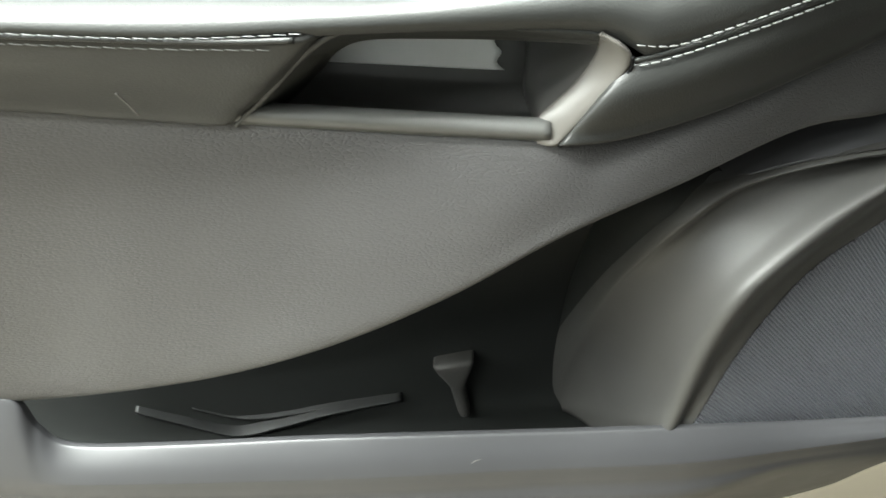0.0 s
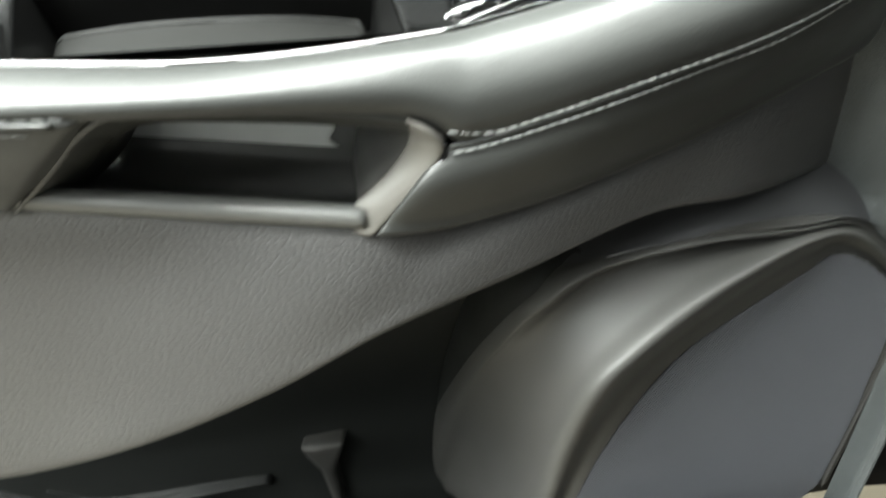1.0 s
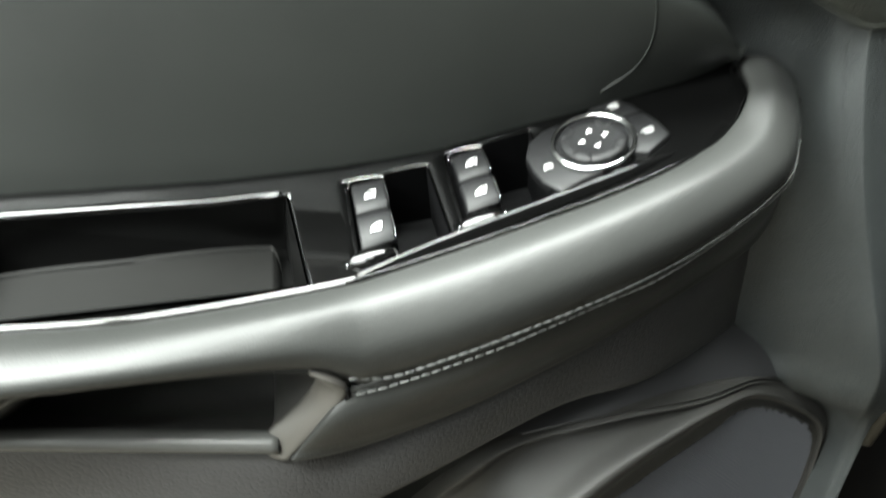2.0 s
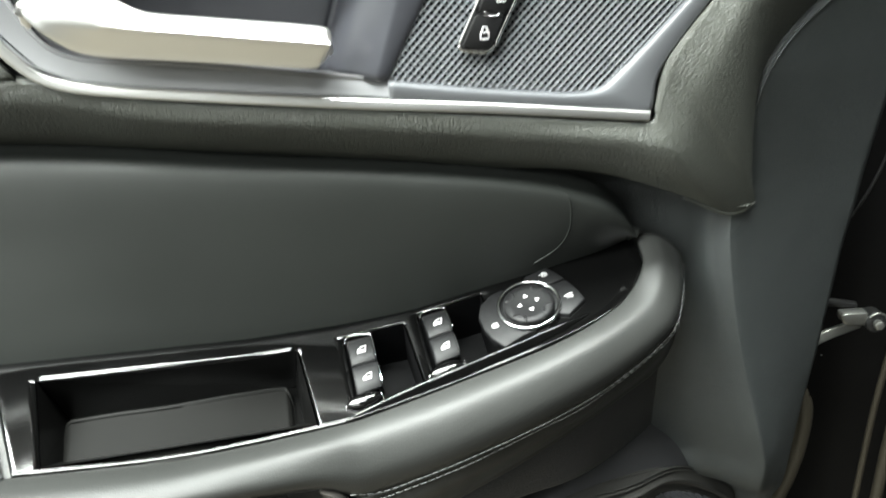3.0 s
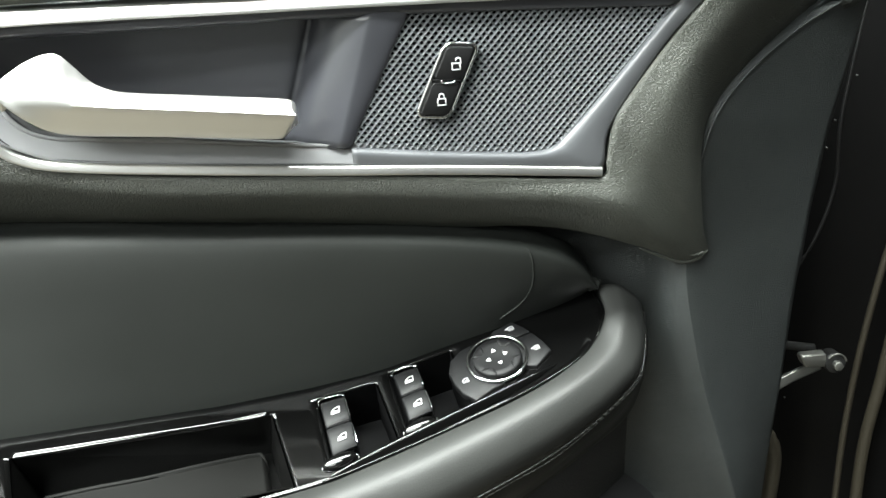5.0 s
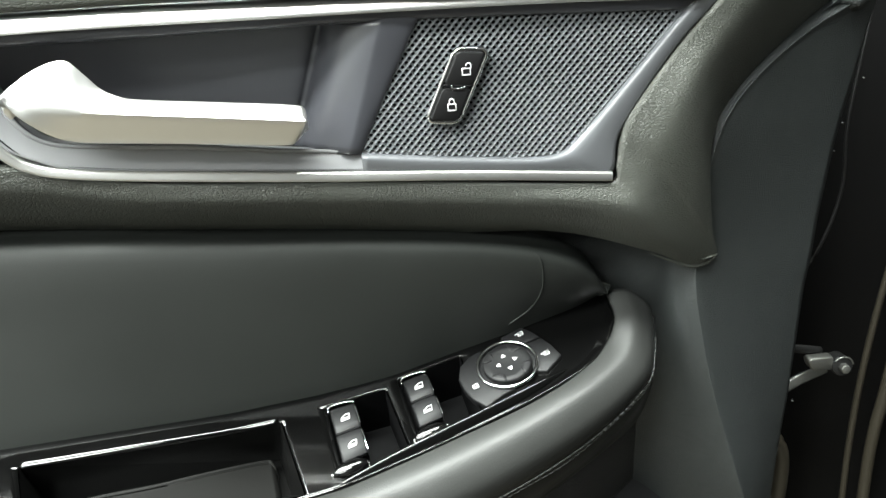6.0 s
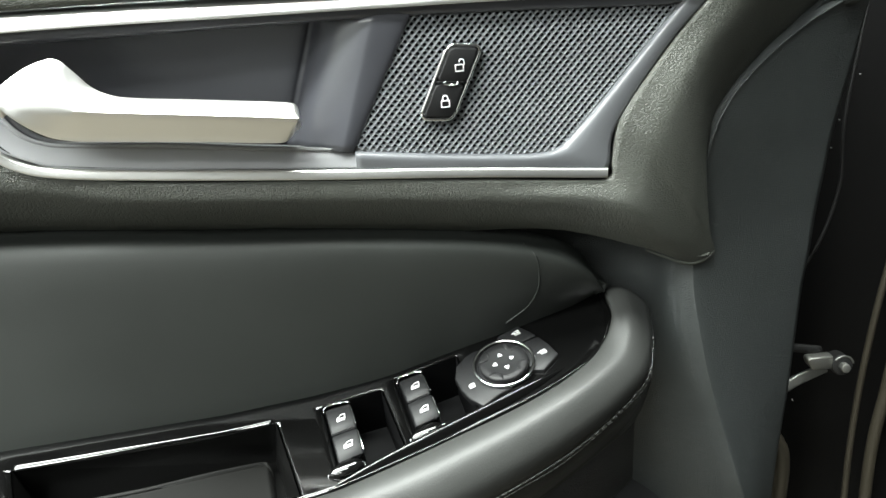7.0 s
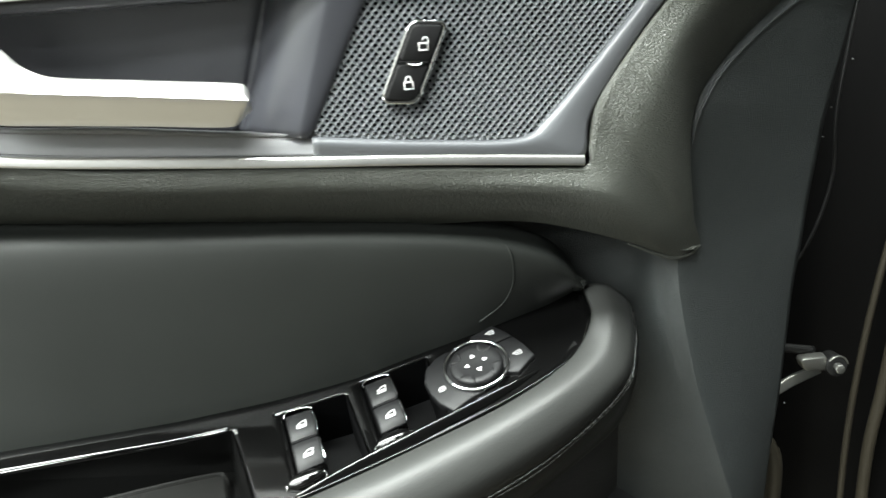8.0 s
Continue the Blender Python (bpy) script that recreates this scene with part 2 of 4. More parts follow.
# ---- the hall ----
floor = tagged(part("floor", box(-4, 4, -5, 4, -0.1, 0), FLOOR), "tan hall floor under the car", "floor", kind="structure")
ceiling = tagged(part("ceiling", box(-4, 4, -5, 4, 3.2, 3.3), WALLS), "pale ceiling of the hall", "ceiling", kind="structure")
for n, b in (("wall_north", (-4, 4, 4, 4.1, 0, 3.2)), ("wall_south", (-4, 4, -5.1, -5, 0, 3.2)),
             ("wall_west", (-4.1, -4, -5, 4, 0, 3.2)), ("wall_east", (4, 4.1, -5, 4, 0, 3.2))):
    tagged(part(n, box(*b), WALLS), "plain pale painted hall wall", "wall", kind="structure")

# ---- the door: shell and upper trim ----
door = thing("door_assembly", (0.0, 0.1, 0.46), "open black car door with leather armrest and silver trim", "car door")


def door_shell():
    rim = even([(-0.62, 0, 0.46), (0.0, 0, 0.455), (0.36, 0, 0.47), (0.44, 0, 0.53), (0.475, 0, 0.66), (0.498, 0, 0.8),
                (0.505, 0, 1.0), (0.53, 0, 1.17), (0.545, 0, 1.3), (0.2, 0, 1.31), (-0.62, 0, 1.32)], 80, True)
    return prism([(p.x, 0.115, p.z) for p in rim], 0.075, (0, 1, 0))


part("door_shell", door_shell(), PAINT, door, "glossy black painted steel shell", bevel=0.006)


def bez(x):
    return (x - 0.35) * 0.04


# inner edge (round the bezel) and outer edge of the grained upper trim
TRIM_IN = [(-0.30, -0.02, 1.135), (-0.10, -0.018, 1.137), (0.037, -0.014, 1.132), (0.10, -0.012, 1.118), (0.20, -0.008, 1.109),
           (0.28, -0.005, 1.101), (0.335, -0.003, 1.0955), (0.352, -0.002, 1.095), (0.3535, -0.002, 1.104), (0.3565, -0.002, 1.123),
           (0.363, -0.002, 1.136), (0.385, -0.001, 1.165), (0.406, 0.0, 1.187), (0.45, 0.005, 1.232)]
TRIM_OUT = [(-0.30, 0.030, 1.092), (-0.10, 0.030, 1.090), (0.011, 0.030, 1.086), (0.103, 0.030, 1.078), (0.198, 0.030, 1.069),
            (0.263, 0.029, 1.062), (0.325, 0.020, 1.060), (0.380, 0.018, 1.043), (0.411, 0.026, 1.027), (0.4285, 0.032, 1.030),
            (0.4205, 0.023, 1.055), (0.416, 0.018, 1.110), (0.440, 0.038, 1.131), (0.525, 0.085, 1.175)]
part("upper_trim", loft([TRIM_IN, blend(TRIM_IN, TRIM_OUT, 0.3, dy=-0.009), blend(TRIM_IN, TRIM_OUT, 0.68, dy=-0.008), blend(TRIM_IN, TRIM_OUT, 0.97, dy=-0.002), TRIM_OUT, shift(TRIM_OUT, dy=0.007)],
                        220, 34), GRAINED, door, "black grained soft-touch upper trim", solid=0.006)
part("trim_top", loft([[(-0.3, -0.024, 1.205), (0.05, -0.016, 1.208), (0.2, -0.012, 1.206), (0.36, -0.006, 1.2), (0.45, 0.005, 1.232)],
                       [(-0.3, -0.026, 1.225), (0.05, -0.018, 1.228), (0.2, -0.014, 1.226), (0.36, -0.006, 1.225), (0.47, 0.012, 1.24)],
                       [(-0.3, -0.005, 1.26), (0.05, 0.0, 1.26), (0.2, 0.004, 1.258), (0.36, 0.012, 1.255), (0.5, 0.03, 1.255)],
                       [(-0.3, 0.08, 1.30), (0.05, 0.08, 1.30), (0.2, 0.08, 1.298), (0.36, 0.085, 1.295), (0.53, 0.085, 1.29)]],
                      80, 20), GRAINED, door, "black grained top roll below the window", solid=0.004)

# silver ring round the handle bezel
RING = [(0.3505, 1.098), (0.27, 1.1065), (0.189, 1.1135), (0.1, 1.1225), (0.062, 1.1275), (0.046, 1.132), (0.036, 1.1385), (0.022, 1.155),
        (0.006, 1.178), (0.004, 1.193), (0.02, 1.2015), (0.09, 1.2025), (0.16, 1.2015), (0.24, 1.2005), (0.32, 1.199), (0.40, 1.196)]
def ribbon(path, half, n):
    """A flat-faced strip with small bevels along a line on the bezel."""
    p = even([(x, bez(x), z) for x, z in path], n)
    rows = []
    for i, q in enumerate(p):
        t = (p[min(i + 1, n - 1)] - p[max(i - 1, 0)]).normalized()
        across = Vector((-t.z, 0, t.x)).normalized()
        w = half(i / (n - 1))
        lean = t.x * (0.75 if t.x > 0 else 0.3) * w
        rows.append([q + across * w * a + Vector((0, d + lean * a, 0)) for a, d in ((-1, 0.004), (-1, -0.0022), (-0.86, -0.0030), (-0.5, -0.0033), (0.5, -0.0033), (0.86, -0.0030), (1, -0.0022), (1, 0.004))])
    return grid(rows)


part("silver_strip", ribbon(RING, lambda u: 0.0026 + 0.0021 * min(1, max(0, (u - 0.40) / 0.12)), 220), SILVER, door, "satin silver strip framing the handle bezel")
part("strip_joint", tube([(x, bez(x) - 0.0004, z + 0.0034) for x, z in RING[:5]] + [(0.0495, bez(0.05) - 0.0004, 1.1345), (0.0395, bez(0.04) - 0.0004, 1.1410), (0.0255, bez(0.02) - 0.0004, 1.1575)], 0.0004, 120, 6), DARK, door, "thin dark joint along the silver strip")


# ---- handle bezel ----
def bezel():
    """Ledge, sloped recess and pillar between the strip and the pierced tweeter cover."""
    low = [(0.002, 1.194), (0.008, 1.178), (0.022, 1.1565), (0.0355, 1.1425), (0.048, 1.1352), (0.064, 1.1298), (0.1, 1.1252), (0.19, 1.1166), (0.35, 1.1010)]
    up = [(0.028, 1.197), (0.030, 1.183), (0.0355, 1.166), (0.0450, 1.1500), (0.0580, 1.1422), (0.080, 1.1390), (0.12, 1.1352), (0.19, 1.1262), (0.352, 1.1085)]
    a = [(x, bez(x) - 0.001, z) for x, z in low]
    b = [(x, bez(x) + 0.0040, z) for x, z in up]
    c = [(x, bez(x) + 0.018, z - 0.0015) for x, z in up]
    return loft([a, blend(a, b, 0.5, dy=-0.0006), blend(a, b, 0.94), b, blend(b, c, 0.08), c], 140, 20)


part("trim_end", loft([[(-0.30, -0.021, 1.134), (-0.15, -0.019, 1.136), (0.030, -0.0145, 1.133)], [(-0.30, -0.023, 1.165), (-0.15, -0.021, 1.167), (0.006, -0.0155, 1.168)], [(-0.30, -0.022, 1.206), (-0.15, -0.020, 1.206), (0.008, -0.015, 1.206)]], 40, 16),
     GRAINED, door, "black grained upper trim behind the handle", solid=0.004)
part("handle_bezel", bezel(), LEDGE_LIT, door, "grey satin plastic handle bezel, ledge coloured paler as if lit", solid=0.002)


def recess():
    """Back wall, sharp valley and rounded pillar; each rail leans by its own foot and head."""
    def rail(foot, head, y, low=None):
        zb = low or (1.134 - 0.1 * (foot - 0.07) if foot > 0.05 else 1.150)
        return [(foot + (head - foot) * f, y, zb + (1.1925 - zb) * f) for f in (0, 0.25, 0.5, 0.75, 1)]
    rails = [rail(-0.05, -0.014, -0.012), rail(-0.01, 0.026, -0.004), rail(0.03, 0.06, 0.017), rail(0.07, 0.10, 0.024), rail(0.12, 0.145, 0.0235), rail(0.155, 0.178, 0.0205),
             rail(0.170, 0.1925, 0.0195), rail(0.1740, 0.1965, 0.0205), rail(0.1765, 0.1990, 0.0190), rail(0.1810, 0.2030, 0.0120, 1.1255), rail(0.1880, 0.2095, 0.0045, 1.1250), rail(0.1960, 0.2175, -0.0015, 1.1245),
             rail(0.2030, 0.2250, -0.0055, 1.1240), rail(0.2070, 0.2310, -0.0066, 1.1235), rail(0.2115, 0.2465, -0.0048, 1.1230), rail(0.2130, 0.2480, 0.0, 1.1230)]
    return loft(rails, 20, 130)


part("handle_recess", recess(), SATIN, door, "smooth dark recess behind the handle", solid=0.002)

GRILLE = [(0.2470, 1.1925), (0.2105, 1.1215), (0.25, 1.1165), (0.295, 1.1115), (0.314, 1.1105), (0.3235, 1.1130), (0.331, 1.1185), (0.3485, 1.1370),
          (0.3935, 1.1885)]


def surround():
    """Frame right of and above the pierced cover."""
    inner = [(0.2125, 1.1235), (0.25, 1.1185), (0.295, 1.1135), (0.313, 1.1125), (0.323, 1.1145), (0.3295, 1.1195), (0.347, 1.1375), (0.390, 1.1855), (0.402, 1.196)]
    outer = [(0.2125, 1.1135), (0.25, 1.1095), (0.295, 1.105), (0.318, 1.1035), (0.335, 1.1018), (0.351, 1.1005), (0.3555, 1.1235), (0.3845, 1.1655), (0.412, 1.194)]
    a = [(x, bez(x) + 0.0016, z) for x, z in inner]
    b = [(x, bez(x) - 0.002, z) for x, z in blend([(p[0], p[1]) for p in inner], [(p[0], p[1]) for p in outer], 0.16)]
    c = [(x, bez(x) - 0.001, z) for x, z in outer]
    return loft([a, b, blend(b, c, 0.5, dy=-0.0006), c], 90, 12)


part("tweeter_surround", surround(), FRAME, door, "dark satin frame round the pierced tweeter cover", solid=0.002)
part("bezel_top", loft([[(-0.05, -0.014, 1.199), (0.1, -0.011, 1.198), (0.24, -0.006, 1.1965), (0.40, 0.0, 1.193)],
                        [(-0.05, -0.012, 1.193), (0.1, -0.010, 1.192), (0.24, -0.005, 1.1915), (0.39, 0.0, 1.187)],
                        [(-0.05, 0.01, 1.190), (0.1, 0.012, 1.190), (0.24, 0.004, 1.190), (0.389, 0.004, 1.1855)]], 40, 8),
     SATIN, door, solid=0.002)

tweeter = part("tweeter_grille", perforated(GRILLE, lambda x, z, d: (x, bez(x) + 0.001 + d, z), 0.0039, 0.0043, 0.97, thick=0.0016, throat_size=0.64, rise=0.15,
                                            keep_out=lambda x, z: abs((x - 0.2655) - (z - 1.1555) * 0.47) < 0.0085 and abs(z - 1.1555) < 0.0185),
               MESH, door, "grey pierced tweeter grille with diamond holes", smooth=False)
part("backing", prism([(x, bez(x) + 0.0075, z) for x, z in GRILLE], 0.002, (0, 1, 0)), DARK, tweeter, smooth=False)


# ---- door handle ----
def lever():
    """A flat upper face and a slanting lower face that meet in a long crease, with a blunt root."""
    top = [(0.0450, 1.1718), (0.0495, 1.1750), (0.0608, 1.1815), (0.071, 1.1848), (0.0775, 1.1842), (0.0835, 1.1780), (0.0899, 1.1706), (0.097, 1.1664), (0.1072, 1.1638), (0.139, 1.1600), (0.180, 1.1549), (0.1862, 1.1525)]
    edge = [(0.0453, 1.1704), (0.0475, 1.1674), (0.055, 1.1645), (0.065, 1.1634), (0.074, 1.1622), (0.0826, 1.1610), (0.090, 1.1600), (0.098, 1.1590), (0.108, 1.1578), (0.139, 1.1540), (0.180, 1.1488), (0.1868, 1.1478)]
    low = [(0.0455, 1.1690), (0.0472, 1.1648), (0.0520, 1.1587), (0.0600, 1.1520), (0.0680, 1.1474), (0.078, 1.1448), (0.088, 1.1436), (0.098, 1.1426), (0.108, 1.1416), (0.139, 1.1384), (0.1745, 1.1345), (0.1815, 1.1365)]
    def y(x, d):
        return bez(x) + d
    a0 = [(x, y(x, -0.0080), z - 0.012) for x, z in top]
    a = [(x, y(x, -0.0125), z) for x, z in top]
    a2 = [(x, y(x, -0.0145 - 0.004 * min(1, max(0, (x - 0.05) / 0.03))), z * 0.4 + w * 0.6) for (x, z), (_, w) in zip(top, edge)]
    b = [(x, y(x, -0.0152 - 0.0063 * min(1, max(0, (x - 0.05) / 0.03))), z) for x, z in edge]
    c = [(x, y(x, -0.0165), z + 0.001) for x, z in low]
    d = [(x, y(x, 0.004), z - 0.0005) for x, z in low]
    rows = []
    curves = [spline(r, 70) for r in (a0, a, a2, b, c, d)]
    for side, push in ((0, -0.0008), (-1, 0.0010)):
        end = sum((q[side] for q in curves), Vector()) / len(curves) + Vector((push, 0, 0))
        for q in curves:
            q.insert(0 if side == 0 else len(q), q[side].lerp(end, 0.35) + Vector((push * 0.8, 0, 0)))
            q.insert(0 if side == 0 else len(q), end.copy())
    for k, f in ((0, 1), (1, 4), (2, 3), (3, 4), (4, 3)):
        for i in range(f):
            rows.append([p.lerp(q, i / f) for p, q in zip(curves[k], curves[k + 1])])
    rows.append(curves[-1])
    bm = grid(rows)
    return bm


handle = part("door_handle", lever(), SILVER, door, "satin silver inside door handle lever", solid=0.003, bevel=0.0012)


# ---- lock switch ----
def lock_switch():
    ax, az = 0.2655, 1.1555

    def at(u, v, d=0.0):
        """u across, v up the leaning switch."""
        x = ax + u + v * 0.47
        z = az + v - u * 0.10
        return (x, bez(x) + d, z)

    def rounded(w, h, r, v0=0.0, n=9):
        pts = []
        for cx, cy, s in ((w - r, h - r, 0), (-w + r, h - r, 90), (-w + r, -h + r, 180), (w - r, -h + r, 270)):
            for i in range(n):
                q = radians(s + 90 * i / (n - 1))
                pts.append((cx + r * math.cos(q), v0 + cy + r * math.sin(q)))
        return pts

    base = part("lock_switch", prism([at(u, v, -0.001) for u, v in rounded(0.0088, 0.0185, 0.004)], 0.006, (0, 1, 0)), BUTTON, door,
                "black lock and unlock switch in a chrome ring", bevel=0.0004)
    part("chrome_ring", tube([at(u, v, -0.0016) for u, v in rounded(0.0088, 0.0185, 0.004)], 0.0012, 80, 8, True), CHROME, base, "thin chrome ring")
    for v0, name in ((0.0090, "unlock_button"), (-0.0090, "lock_button")):
        b = part(name, prism([at(u, v, -0.0042) for u, v in rounded(0.0076, 0.0084, 0.0024, v0)], 0.004, (0, 1, 0)), BUTTON, base, bevel=0.0008)
    part("button_gap", tube([at(-0.0078, 0.0004, -0.0040), at(0.0078, 0.0004, -0.0040)], 0.0006, 8, 6), DARK, base)
    part("divider", tube([at(-0.0034, 0.0006, -0.0046), at(-0.0026, -0.0007, -0.0048), at(0.0026, -0.0007, -0.0048), at(0.0034, 0.0006, -0.0046)], 0.0004, 30, 6), CHROME, base, "small chrome rest between the buttons")
    for v0, up in ((0.0086, True), (-0.0094, False)):
        c = at(0.0008, v0, -0.0045)

        def mark(u, v):
            return (c[0] + u, c[1], c[2] + v)
        part("padlock_body", wire([mark(-0.0021, -0.0026), mark(0.0021, -0.0026), mark(0.0021, 0.0007), mark(-0.0021, 0.0007)], 0.00028, True), WHITE, base, "white padlock mark")
        o = 0.0012 if up else 0.0
        arc = [mark(0.0013 * math.cos(q) + o, 0.0021 + 0.0014 * math.sin(q)) for q in (math.pi, 2.5, 1.9, 1.2, 0.6, 0.0)] + [mark(0.0013 + o, 0.0007)]
        part("padlock_bow", wire((arc if up else [mark(-0.0013, 0.0007)] + arc), 0.00028), WHITE, base, "white padlock mark")


lock_switch()

# ---- leather pad between upper trim and switch panel ----
PX = [-0.30, -0.10, 0.0, 0.12, 0.174, 0.219, 0.259, 0.296, 0.334, 0.357]
YB = [-0.035, -0.02, -0.012, 0.001, 0.007, 0.0147, 0.0216, 0.0284, 0.0353, 0.0395]
ZB = [0.972, 0.968, 0.970, 0.970, 0.973, 0.978, 0.986, 0.993, 1.001, 1.009]
FX = [-0.30, -0.10, 0.025, 0.083, 0.138, 0.185, 0.243, 0.311, 0.334, 0.350, 0.357]
YF = [-0.108, -0.09, -0.076, -0.067, -0.059, -0.052, -0.041, -0.026, -0.0145, 0.001, 0.012]
ZF = [0.957, 0.946, 0.940, 0.937, 0.940, 0.946, 0.960, 0.979, 0.9855, 0.9925, 1.003]

PAD_TOP = [(-0.30, 0.020, 1.092), (-0.10, 0.020, 1.089), (0.011, 0.020, 1.084), (0.103, 0.020, 1.0765), (0.198, 0.020, 1.068), (0.263, 0.020, 1.060),
           (0.304, 0.021, 1.052), (0.331, 0.023, 1.042), (0.346, 0.028, 1.030), (0.357, 0.036, 1.014)]
PAD_LOW = [(-0.30, -0.035, 0.970), (-0.10, -0.02, 0.966), (0.0, -0.012, 0.968), (0.11, 0.0, 0.968), (0.20, 0.011, 0.974), (0.259, 0.0216, 0.984),
           (0.296, 0.0284, 0.991), (0.32, 0.033, 0.997), (0.34, 0.0364, 1.002), (0.357, 0.040, 1.008)]
PAD_RAILS = [shift(PAD_TOP, dy=0.016, dz=0.004), shift(PAD_TOP, dy=0.003, dz=0.002), blend(PAD_TOP, PAD_LOW, 0.05, dy=-0.0105),
                          blend(PAD_TOP, PAD_LOW, 0.45, dy=-0.0085), blend(PAD_TOP, PAD_LOW, 0.85, dy=-0.003), shift(PAD_LOW, dz=-0.003)]
part("armrest_pad", loft(PAD_RAILS, 120, 36), PAD, door, "smooth black leather pad above the switches", solid=0.006)


def on_sheet(rails_in, u, f):
    return tuple(spline([spline(r, 181)[round(u * 180)] for r in rails_in], 101)[round(f * 100)])


part("pad_crease", tube([on_sheet(PAD_RAILS, u / 9, f) for u, f in ((6.05, 0.27), (6.25, 0.4), (6.42, 0.52), (6.45, 0.62), (6.3, 0.72), (5.9, 0.80))], 0.0006, 60, 6), PAD, door, "faint raised crease in the leather pad")

# ---- switch panel ----
def deck(x, v, lift=0.0):
    """A place on the sloping switch panel: v runs from its back edge (0) to its front edge (1)."""
    yb, zb = lerp_at(x, PX, YB), lerp_at(x, PX, ZB)
    yf, zf = lerp_at(x, FX, YF), lerp_at(x, FX, ZF)
    n = Vector((0, zb - zf, yb - yf)).normalized()
    return Vector((x, yb + (yf - yb) * v, zb + (zf - zb) * v)) + Vector((0, -n.y, n.z)) * lift


def skew(x, v):
    return lerp_at(x, [-0.02, 0.0, 0.02, 0.15, 0.158, 0.1775, 0.2140, 0.2225, 0.262, 0.33], [0.031, 0.022, 0.016, 0.018, 0.018, 0.012, 0.0148, 0.0115, 0.009, 0.0]) * (v - 0.16)


HOLES = [(0.004, 0.1505, 0.188, 0.955), (0.1775, 0.2140, 0.15, 0.90), (0.2225, 0.262, 0.09, 0.865)]


def switch_panel():
    xs = sorted({*np.linspace(-0.02, 0.357, 60).round(4).tolist(), *[h[0] for h in HOLES], *[h[1] for h in HOLES]})
    vs = sorted({*np.linspace(0, 1, 17).round(4).tolist(), *[h[2] for h in HOLES], *[h[3] for h in HOLES]})
    bm = bmesh.new()
    made = {}

    def vert(x, v):
        if (x, v) not in made:
            made[x, v] = bm.verts.new(deck(x + skew(x, v), v))
        return made[x, v]

    for a, b in zip(xs, xs[1:]):
        for c, d in zip(vs, vs[1:]):
            mx, mv = (a + b) / 2, (c + d) / 2
            if any(h[0] < mx < h[1] and h[2] < mv < h[3] for h in HOLES):
                continue
            bm.faces.new((vert(a, c), vert(a, d), vert(b, d), vert(b, c)))
    bm.normal_update()
    if sum(f.normal.z for f in bm.faces) < 0:
        bmesh.ops.reverse_faces(bm, faces=bm.faces)
    return bm


panel = part("switch_panel", switch_panel(), GLOSS, door, "piano-black switch panel on the armrest", solid=0.003)


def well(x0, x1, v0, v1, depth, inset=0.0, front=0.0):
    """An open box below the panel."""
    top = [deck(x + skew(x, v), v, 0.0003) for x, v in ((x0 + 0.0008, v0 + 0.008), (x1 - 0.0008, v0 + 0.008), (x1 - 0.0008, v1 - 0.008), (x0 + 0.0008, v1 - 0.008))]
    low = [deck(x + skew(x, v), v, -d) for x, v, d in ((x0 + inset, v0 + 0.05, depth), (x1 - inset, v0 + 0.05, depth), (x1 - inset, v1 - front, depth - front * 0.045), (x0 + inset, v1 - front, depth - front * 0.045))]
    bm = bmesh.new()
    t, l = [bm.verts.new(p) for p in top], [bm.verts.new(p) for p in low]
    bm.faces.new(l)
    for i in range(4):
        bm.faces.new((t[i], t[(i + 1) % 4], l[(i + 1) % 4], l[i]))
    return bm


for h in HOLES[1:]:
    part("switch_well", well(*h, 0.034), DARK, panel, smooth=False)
bin_box = part("armrest_bin", well(*HOLES[0], 0.037, 0.007, 0.25), BINWALL, door, "gloss-black storage bin in the armrest", smooth=False)
def bin_tray():
    """Matt tray in the bin: thin raised back edge with rounded corners, sloping front."""
    back = [(0.0170, -0.034, 0.925), (0.0175, -0.031, 0.932), (0.0200, -0.029, 0.9365), (0.0260, -0.029, 0.9380), (0.0500, -0.0295, 0.9415), (0.077, -0.028, 0.9432), (0.108, -0.019, 0.9420), (0.136, -0.0075, 0.9377), (0.1415, -0.0075, 0.9360), (0.1440, -0.012, 0.930), (0.1460, -0.020, 0.922)]
    rows = [shift(back, dy=0.0012, dz=-0.02), shift(back, dy=0.0012, dz=-0.0004), back, shift(back, dy=-0.0012, dz=-0.0008)]
    for f, drop in ((0.25, 0.003), (0.6, 0.006), (1.0, 0.009)):
        rows.append([(x + 0.010 * f, y + (-0.070 - y) * f, z - drop * 0.7) for x, y, z in back])
    return loft(rows, 90, 40)


part("bin_floor_mat", bin_tray(), BIN, bin_box, "matt grey tray in the bin", solid=0.001)


def rear_cover():
    """Leather behind the panel's end, rolled over at the joint."""
    rows = []
    for v in (-0.03, 0.05, 0.2, 0.4, 0.6, 0.8, 0.95, 1.02):
        x = -0.0195 + 0.031 * (v - 0.16)
        rows.append([deck(-0.30, v, 0.0012), deck(-0.15, v, 0.0012), deck(x - 0.02, v, 0.0012), deck(x - 0.002, v, 0.0011), deck(x + 0.0012, v, 0.0008), deck(x + 0.0016, v, -0.003)])
    return loft(rows, 60, 30)


part("armrest_rear", rear_cover(), LEATHER, door, "smooth leather top of the armrest behind the switch panel", solid=0.003)


def rolled_edge(xs, v0, turn0, turn1, radius, lift):
    """A softly rounded strip that turns away from the deck between two angles."""
    rows = []
    for k in range(9):
        q = radians(turn0 + (turn1 - turn0) * k / 8)
        run, drop = radius * (math.sin(q) - math.sin(radians(turn0))), radius * (math.cos(radians(turn0)) - math.cos(q))
        rows.append([deck(x, v0 + run / 0.069, lift - drop) for x in xs])
    return loft(rows, 60, 17)


